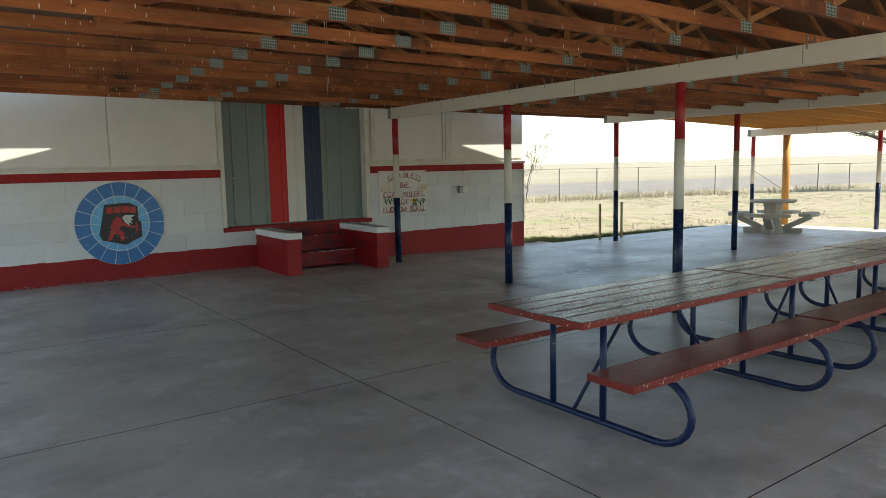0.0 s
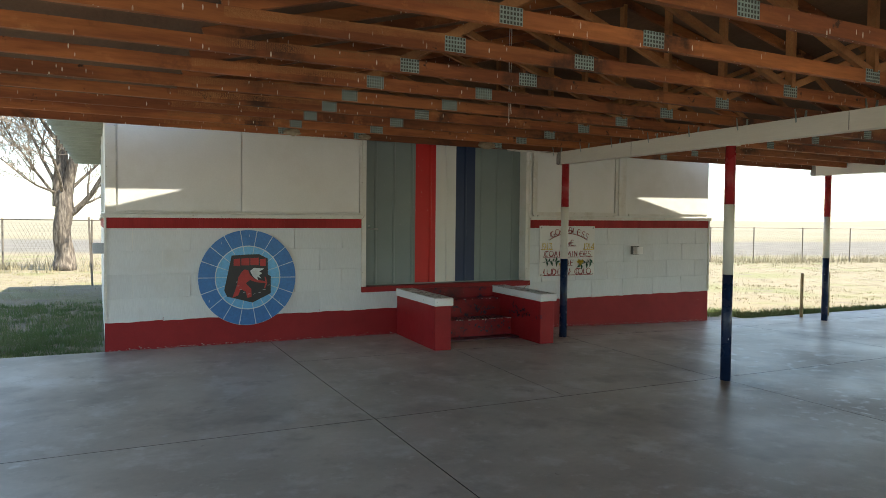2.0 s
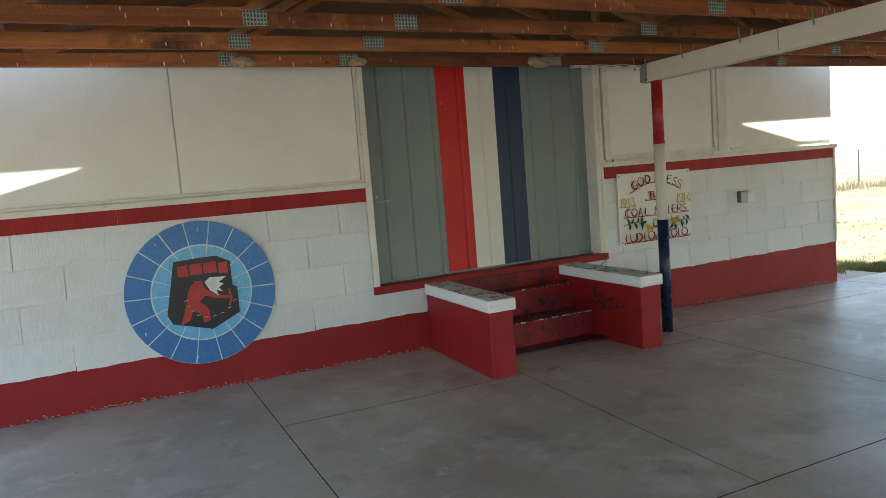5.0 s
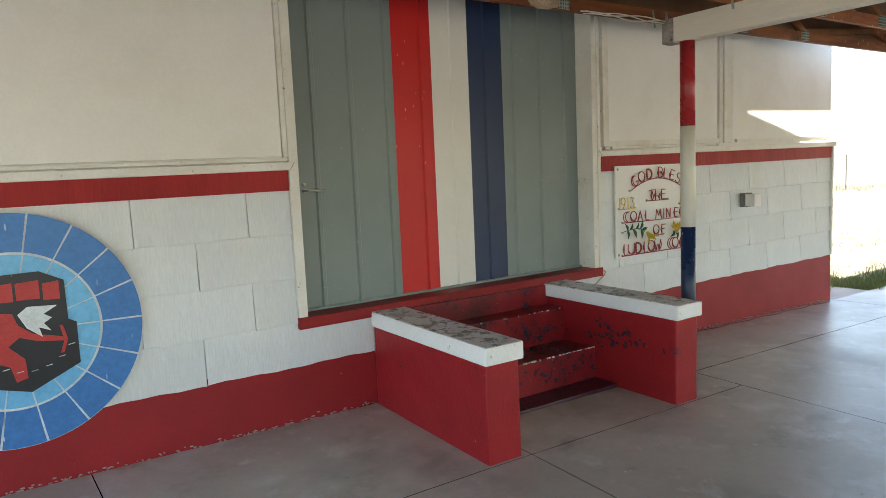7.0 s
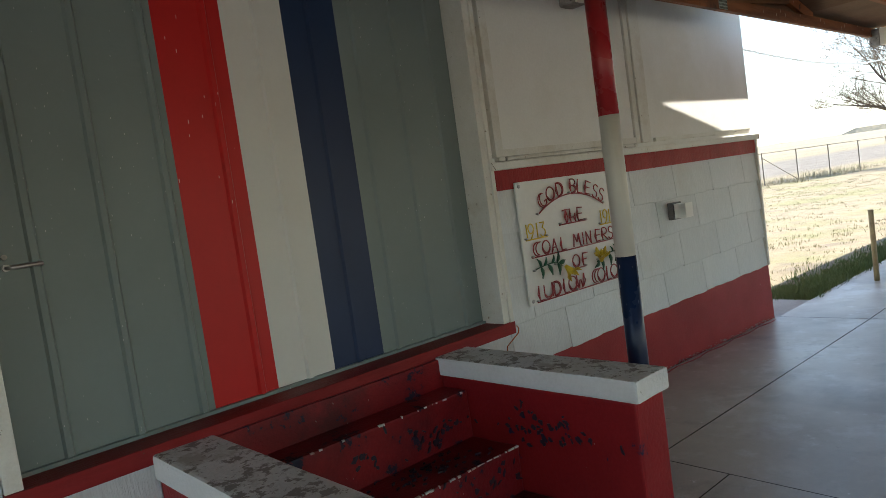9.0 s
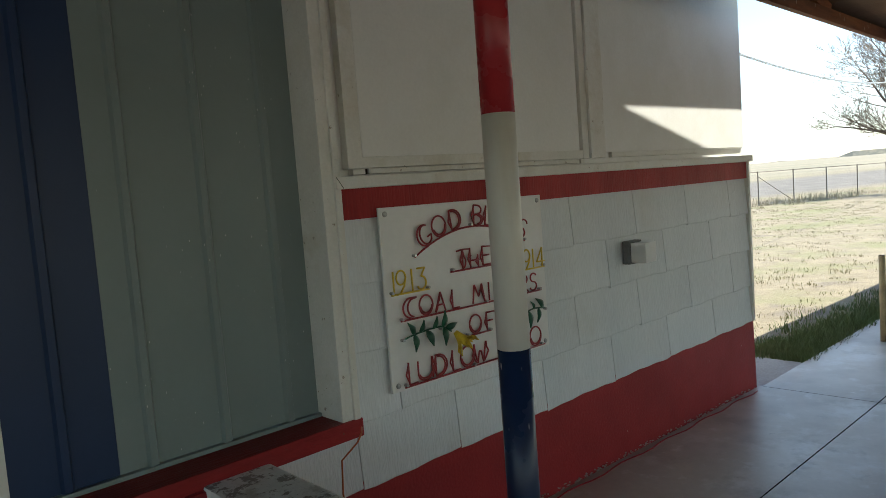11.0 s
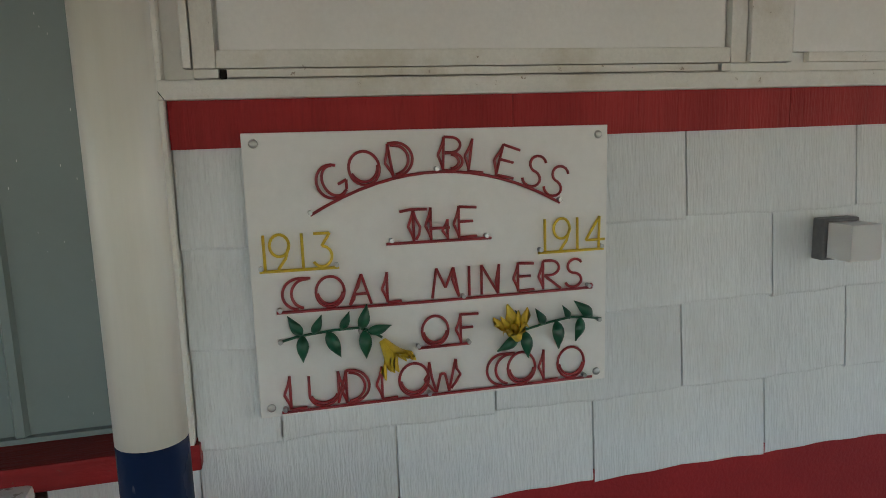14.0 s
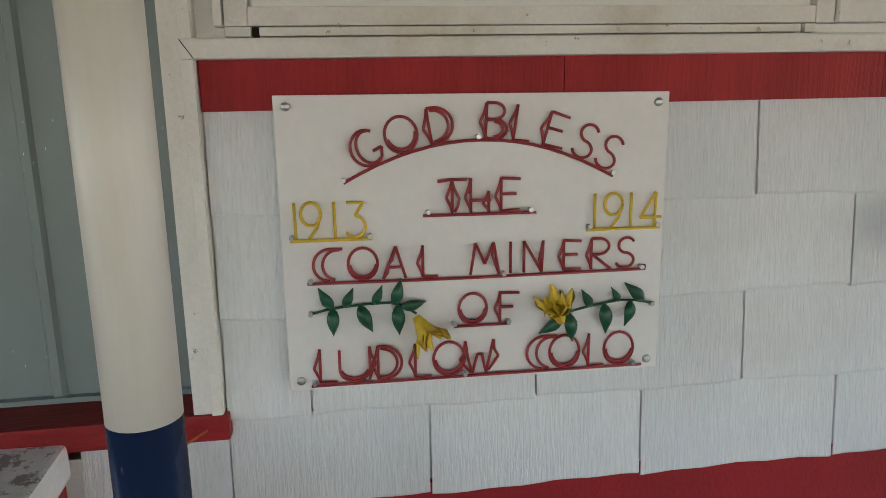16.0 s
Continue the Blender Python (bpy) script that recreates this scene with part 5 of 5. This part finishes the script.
# ---- cords ----
cord = thing("orange_cord", "thin orange cord hanging over the door sill", "cord", at=(5.90, 10.4, 0.7))
part("cable", tube([(0.03, 0.07, 0.04), (0.0, 0.03, 0.035), (-0.045, -0.005, 0.02), (-0.07, 0.072, -0.06), (-0.06, 0.10, -0.20), (-0.05, 0.095, -0.32)], 0.0035, 6), CORD, cord, smooth=True)
cord = thing("floor_cord", "thin pink cord lying along the wall base", "cord", at=(8.0, 10.5, 0.0))
part("cable", tube([(-0.9 + 0.1 * k, 0.012 * math.sin(k * 1.3) - 0.01, 0.005 + fall(7.1 + 0.1 * k, 10.5)) for k in range(25)], 0.004, 6), RED_WALL, cord, smooth=True)
cable = thing("eave_cable", "loose white cables lying along the beam top", "cable", at=(5.6, 9.9, 2.6))
for k in range(3):
    part("strand", tube([(-0.4 + 0.1 * i, 0.02 * k + 0.01 * math.sin(i * 1.1 + k), -0.012 - 0.012 * math.sin(i * 0.8 + 2 * k)) for i in range(9)], 0.004, 6), BEAM_WHITE, cable, smooth=True)
drop = thing("power_cable", "twisted overhead power cable from the house eave", "cable", at=(9.9, 12.0, 3.3))
pts = []
for i in range(121):
    f = i / 120
    sag = -2.3 * 4 * f * (1 - f)
    pts.append((50.1 * f, 6.0 * f, 7.7 * f + sag))
for ph in (0.0, 2.1, 4.2):
    part("strand", tube([(x + 0.011 * math.cos(i * 1.2 + ph), y, z + 0.011 * math.sin(i * 1.2 + ph)) for i, (x, y, z) in enumerate(pts)], 0.009, 5), ROOF_METAL, drop, smooth=True)

# ---- stub pipes ----
for x, y, h in ((11.56, 10.2, 0.79), (12.28, 10.2, 0.80)):
    stub = thing("pipe_bollard", "short tan weathered steel pipe standing in the slab", "bollard", "pipe bollards", at=(x, y, fall(x, y)))
    part("pipe", tube([(0, 0, 0), (0, 0, 0.4), (0, 0, h - 0.004), (0, 0, h)], 0.027, 16, taper=(0.028, 0.027, 0.027, 0.022)), PIPE_OLD, stub, smooth=True)
    part("cap", tube([(0, 0, h), (0, 0, h + 0.006)], 0.024, 16), DARK_STEEL, stub)

# ---- fence ----
FENCE = ((-34.0, 31.0), (-3.0, 28.8), (29.0, 25.8), (50.0, 20.0), (75.0, 10.0), (88.0, -10.0))
fence = thing("chain_link_fence", "rusty steel chain-link fence round the yard", "fence")
mesh_bm, prev = bmesh.new(), None
for (xa, ya), (xb, yb) in zip(FENCE, FENCE[1:]):
    ln = math.hypot(xb - xa, yb - ya)
    n = max(1, round(ln / 2.75))
    for k in range(n):
        p, q = [Vector((xa + (xb - xa) * f, ya + (yb - ya) * f, -0.1)) for f in (k / n, (k + 1) / n)]
        part("fence_post", tube([p, p + Vector((0, 0, 1.75))], 0.03, 7), DARK_STEEL, fence)
        part("top_rail", tube([p + Vector((0, 0, 1.72)), q + Vector((0, 0, 1.72))], 0.018, 5), DARK_STEEL, fence)
        d = (q - p)
        m = 22
        for i in range(m):
            for s in (0, 1):
                a = p + d * (i / m) + Vector((0, 0, 0.1 + 1.5 * s))
                b = p + d * min(1, (i + 6) / m) + Vector((0, 0, 0.1 + 1.5 * ((1 - s) if i + 6 <= m else (1 - s) * (m - i) / 6 + s * (1 - (m - i) / 6))))
                w = Vector((0, 0, 0.005))
                mesh_bm.faces.new([mesh_bm.verts.new(c) for c in (a - w, b - w, b + w, a + w)])
tagged(part("wire_mesh", mesh_bm, DARK_STEEL, fence, "rusty diamond wire mesh"), kind="stuff")
p = Vector((39.5, 22.9, -0.1))
part("fence_brace", tube([p + Vector((0, 0, 1.5)), p + Vector((2.6, -0.72, 0.1))], 0.02, 5), DARK_STEEL, fence)


# ---- bare trees ----
def tree(name, label, x, y, seed, height, trunk_r, limbs, bark, thick=0.008):
    """A ridged trunk, the main limbs as given (height, bearing, rise, length, radius), and boughs and twigs that grow from them."""
    rnd = random.Random(seed)
    t = thing(name, label, "tree", at=(x, y, -0.12))
    twigs = bmesh.new()

    def grow(p, d, length, r, level, bm):
        n = 7 if level == 0 else 5 if level == 1 else 3
        pts, rad, dirs = [p], [r], [d]
        for i in range(n):
            wander = Vector((rnd.uniform(-1, 1), rnd.uniform(-1, 1), rnd.uniform(-0.7, 0.9))) * (0.20 if level else 0.15)
            d = (d + wander + Vector((0, 0, 0.02))).normalized()
            p = p + d * length / n
            pts.append(p)
            dirs.append(d)
            rad.append(max(thick * 0.55, r * (1 - 0.80 * (i + 1) / n)))
        tube(pts, r, 8 if level == 0 else 5 if level == 1 else 3, bm if level < 2 else twigs, caps=False, taper=rad)
        if level == 4:
            return
        count = (int(length * 2.4) + 2, 6, 5, 3)[level]
        for k in range(count):
            f = 0.22 + 0.78 * (k + rnd.random()) / count
            i = min(n - 1, int(f * n))
            q = pts[i].lerp(pts[i + 1], f * n - i if f * n - i < 1 else 1.0)
            side = Vector((rnd.gauss(0, 1), rnd.gauss(0, 1), rnd.gauss(0.25, 0.7))).normalized()
            c = (dirs[i] + side * rnd.uniform(0.6, 1.0)).normalized()
            grow(q, c, length * rnd.uniform(0.36, 0.58) * (1.15 - 0.45 * f), max(thick * 0.7, rad[i] * rnd.uniform(0.35, 0.55)), level + 1, bm)

    n = 14
    trunk = tube([(0.05 * math.sin(k * 0.7), 0.04 * math.sin(k * 0.5), height * k / n) for k in range(n + 1)], trunk_r, 22, caps=True,
                 taper=[trunk_r * (1.0 + 0.30 * max(0, 1 - k / 3) - 0.12 * k / n) for k in range(n + 1)])
    for v in trunk.verts:
        a = math.atan2(v.co.y, v.co.x)
        k = 1 + 0.11 * noise.noise((a * 2.2, v.co.z * 0.9, seed)) + 0.06 * math.sin(a * 7 + v.co.z)
        v.co.x, v.co.y = v.co.x * k, v.co.y * k
    part("trunk", trunk, bark, t, smooth=True)
    for h, bearing, up, length, r in limbs:
        bm = bmesh.new()
        b, e = radians(bearing), radians(up)
        grow(Vector((0.25 * trunk_r * math.cos(b), 0.25 * trunk_r * math.sin(b), h - 0.1)), Vector((math.cos(b) * math.cos(e), math.sin(b) * math.cos(e), math.sin(e))), length, r, 0, bm)
        part("limb", bm, bark, t, smooth=True)
    tagged(part("crown", twigs, TWIG, t, "crown of fine bare twigs"), kind="stuff")
    return t


tree("bare_tree", "large dark bare tree beside the fence", 47.3, 17.4, 11, 3.1, 0.23,
     ((2.6, 88, 12, 4.0, 0.09), (2.8, 96, 26, 4.4, 0.10), (3.0, 84, 46, 5.4, 0.12), (3.0, 92, 64, 6.6, 0.11), (3.0, -80, 50, 6.0, 0.12), (2.5, -95, 28, 5.2, 0.11), (3.0, 180, 62, 6.0, 0.10), (3.0, 10, 50, 6.0, 0.10), (3.1, 120, 80, 7.4, 0.13)), BARK_DARK, 0.012)
tree("bare_tree", "bare pale tree with a thick cracked trunk beside the house", -1.2, 28.3, 5, 2.75, 0.29,
     ((2.3, 180, 86, 5.8, 0.24), (2.3, 0, 78, 5.6, 0.20), (1.9, -8, 38, 2.8, 0.12), (2.5, 185, 40, 3.8, 0.055), (2.7, 170, 62, 4.6, 0.065), (2.7, 200, 20, 2.8, 0.045), (2.7, 90, 60, 4.2, 0.07), (2.7, -90, 50, 4.0, 0.06), (2.7, 20, 52, 3.6, 0.06)), BARK, 0.013)
tree("bare_sapling", "thin bare sapling near the fence", 24.5, 26.6, 21, 0.9, 0.03,
     ((0.9, 0, 66, 2.4, 0.022), (0.8, 150, 60, 1.6, 0.016), (0.85, -60, 55, 1.5, 0.014)), BARK_DARK, 0.007)


# ---- grass ----
def grass(name, label, mat, spots, seed, blades, h0, h1, spread):
    """Tufts of thin tapering blades, joined."""
    rnd = random.Random(seed)
    verts, faces = [], []
    for x, y, size in spots:
        for _ in range(blades):
            a, r = rnd.uniform(0, 2 * math.pi), spread * math.sqrt(rnd.random()) * size
            bx, by = x + r * math.cos(a), y + r * math.sin(a)
            h = rnd.uniform(h0, h1) * size
            lx, ly = rnd.uniform(-0.5, 0.5) * h, rnd.uniform(-0.5, 0.5) * h
            w = 0.0045 + 0.02 * h * 0.5
            b = rnd.uniform(0, math.pi)
            wx, wy = w * math.cos(b), w * math.sin(b)
            i = len(verts)
            verts += [(bx - wx, by - wy, -0.08), (bx + wx, by + wy, -0.08), (bx + lx * 0.4 + wx * 0.6, by + ly * 0.4 + wy * 0.6, h * 0.6 - 0.08), (bx + lx * 0.4 - wx * 0.6, by + ly * 0.4 - wy * 0.6, h * 0.6 - 0.08), (bx + lx, by + ly, h - 0.08)]
            faces += [(i, i + 1, i + 2, i + 3), (i + 3, i + 2, i + 4)]
    me = bpy.data.meshes.new(name)
    me.from_pydata(verts, [], faces)
    me.materials.append(mat)
    return tagged(new(name, me), label, "grass", kind="stuff")


rnd = random.Random(8)
edge = []
for _ in range(420):
    x = 10.5 + abs(rnd.gauss(0, 2.2))
    edge.append((x, 10.56 + abs(rnd.gauss(0, 0.22)), rnd.uniform(0.6, 1.25)))
for _ in range(120):
    edge.append((rnd.uniform(9.75, 11.2), rnd.uniform(10.95, 11.6), rnd.uniform(0.8, 1.3)))
edge = [(x, y, s) for x, y, s in edge if not (x < 10.6 and y < 13.4 and y < 10.9)]
for _ in range(1700):
    edge.append((rnd.uniform(-5.0, 0.2), 10.72 + 6.5 * rnd.random() ** 1.6, rnd.uniform(0.5, 1.2)))
grass("green_grass", "fresh green grass tufts along the slab edge", GREEN_GRASS, edge, 3, 26, 0.04, 0.12, 0.13)
short = [(rnd.uniform(9.5, 40), 10.7 + 16 * rnd.random(), rnd.uniform(0.5, 1.1)) for _ in range(2600)] + [(rnd.uniform(-9, 0.2), rnd.uniform(11, 28), rnd.uniform(0.5, 1.1)) for _ in range(900)]
short += [(rnd.uniform(19.8, 45), rnd.uniform(-5, 11), rnd.uniform(0.5, 1.1)) for _ in range(1200)]
short = [(x, y, s) for x, y, s in short if not (x < 10.6 and y < 13.6 and x > 0.2)]
grass("dry_grass", "short dry straw grass over the yard", DRY_GRASS, short[::2], 5, 14, 0.03, 0.09, 0.2)
grass("yard_grass", "short yellow-green grass over the yard", YARD_GRASS, short[1::2], 9, 12, 0.03, 0.08, 0.22)
tall = []
for (xa, ya), (xb, yb) in zip(FENCE, FENCE[1:4]):
    n = int(math.hypot(xb - xa, yb - ya) * 7)
    for k in range(n):
        f = rnd.random()
        tall.append((xa + (xb - xa) * f + rnd.gauss(0, 0.3), ya + (yb - ya) * f + rnd.gauss(-0.3, 1.0), rnd.uniform(0.5, 1.3)))
grass("tall_dry_grass", "tall dry straw grass along the fence", DRY_GRASS, tall, 7, 20, 0.15, 0.5, 0.35)

# ---- distance ----
bm = bmesh.new()
cols = []
for k in range(61):
    f = k / 60
    a = radians(-4 + 36 * f)
    d = 2300
    e = 26.0
    deg = -4 + 36 * f
    mesa = 18 * min(1.0, max(0.0, (17.4 - deg) / 0.8)) + 1.5 * noise.noise((f * 14, 0, 0))
    low_hill = 6 * max(0.0, 1 - abs(deg - 21.2) / 3.6)
    crest = max(mesa, low_hill) + 1.5 * noise.noise((f * 60, 3, 0))
    cols.append([bm.verts.new((5 + (d + o) * math.cos(a), 6 + (d + o) * math.sin(a), z)) for o, z in ((0, 5), (40, e * 0.6), (90, e + crest), (400, e + crest - 4), (420, 0))])
for A, B in zip(cols, cols[1:]):
    for q in range(4):
        bm.faces.new((A[q], B[q], B[q + 1], A[q + 1]))
bmesh.ops.recalc_face_normals(bm, faces=bm.faces[:])
tagged(part("backdrop", bm, MESA), "distant dark juniper mesa on the horizon", "hill", kind="structure")

# ---- beside the house ----
stake = thing("fence_stake", "dark rusty steel stake leaning in the grass", "post", at=(-0.13, 21.54, -0.1))
part("bar", bar((0, 0, -0.1), (-0.08, 0, 1.78), 0.05, 0.05), DARK_STEEL, stake)
meter = thing("utility_box", "small grey electrical box on the house side wall", "box", at=(0.31, 13.0, 1.18))
part("housing", box(-0.19, 0.002, -0.08, 0.08, -0.075, 0.075, 0.008), ROOF_METAL, meter)
part("cover", box(-0.2, -0.188, -0.075, 0.075, -0.07, 0.07, 0.004), ROOF_METAL, meter)
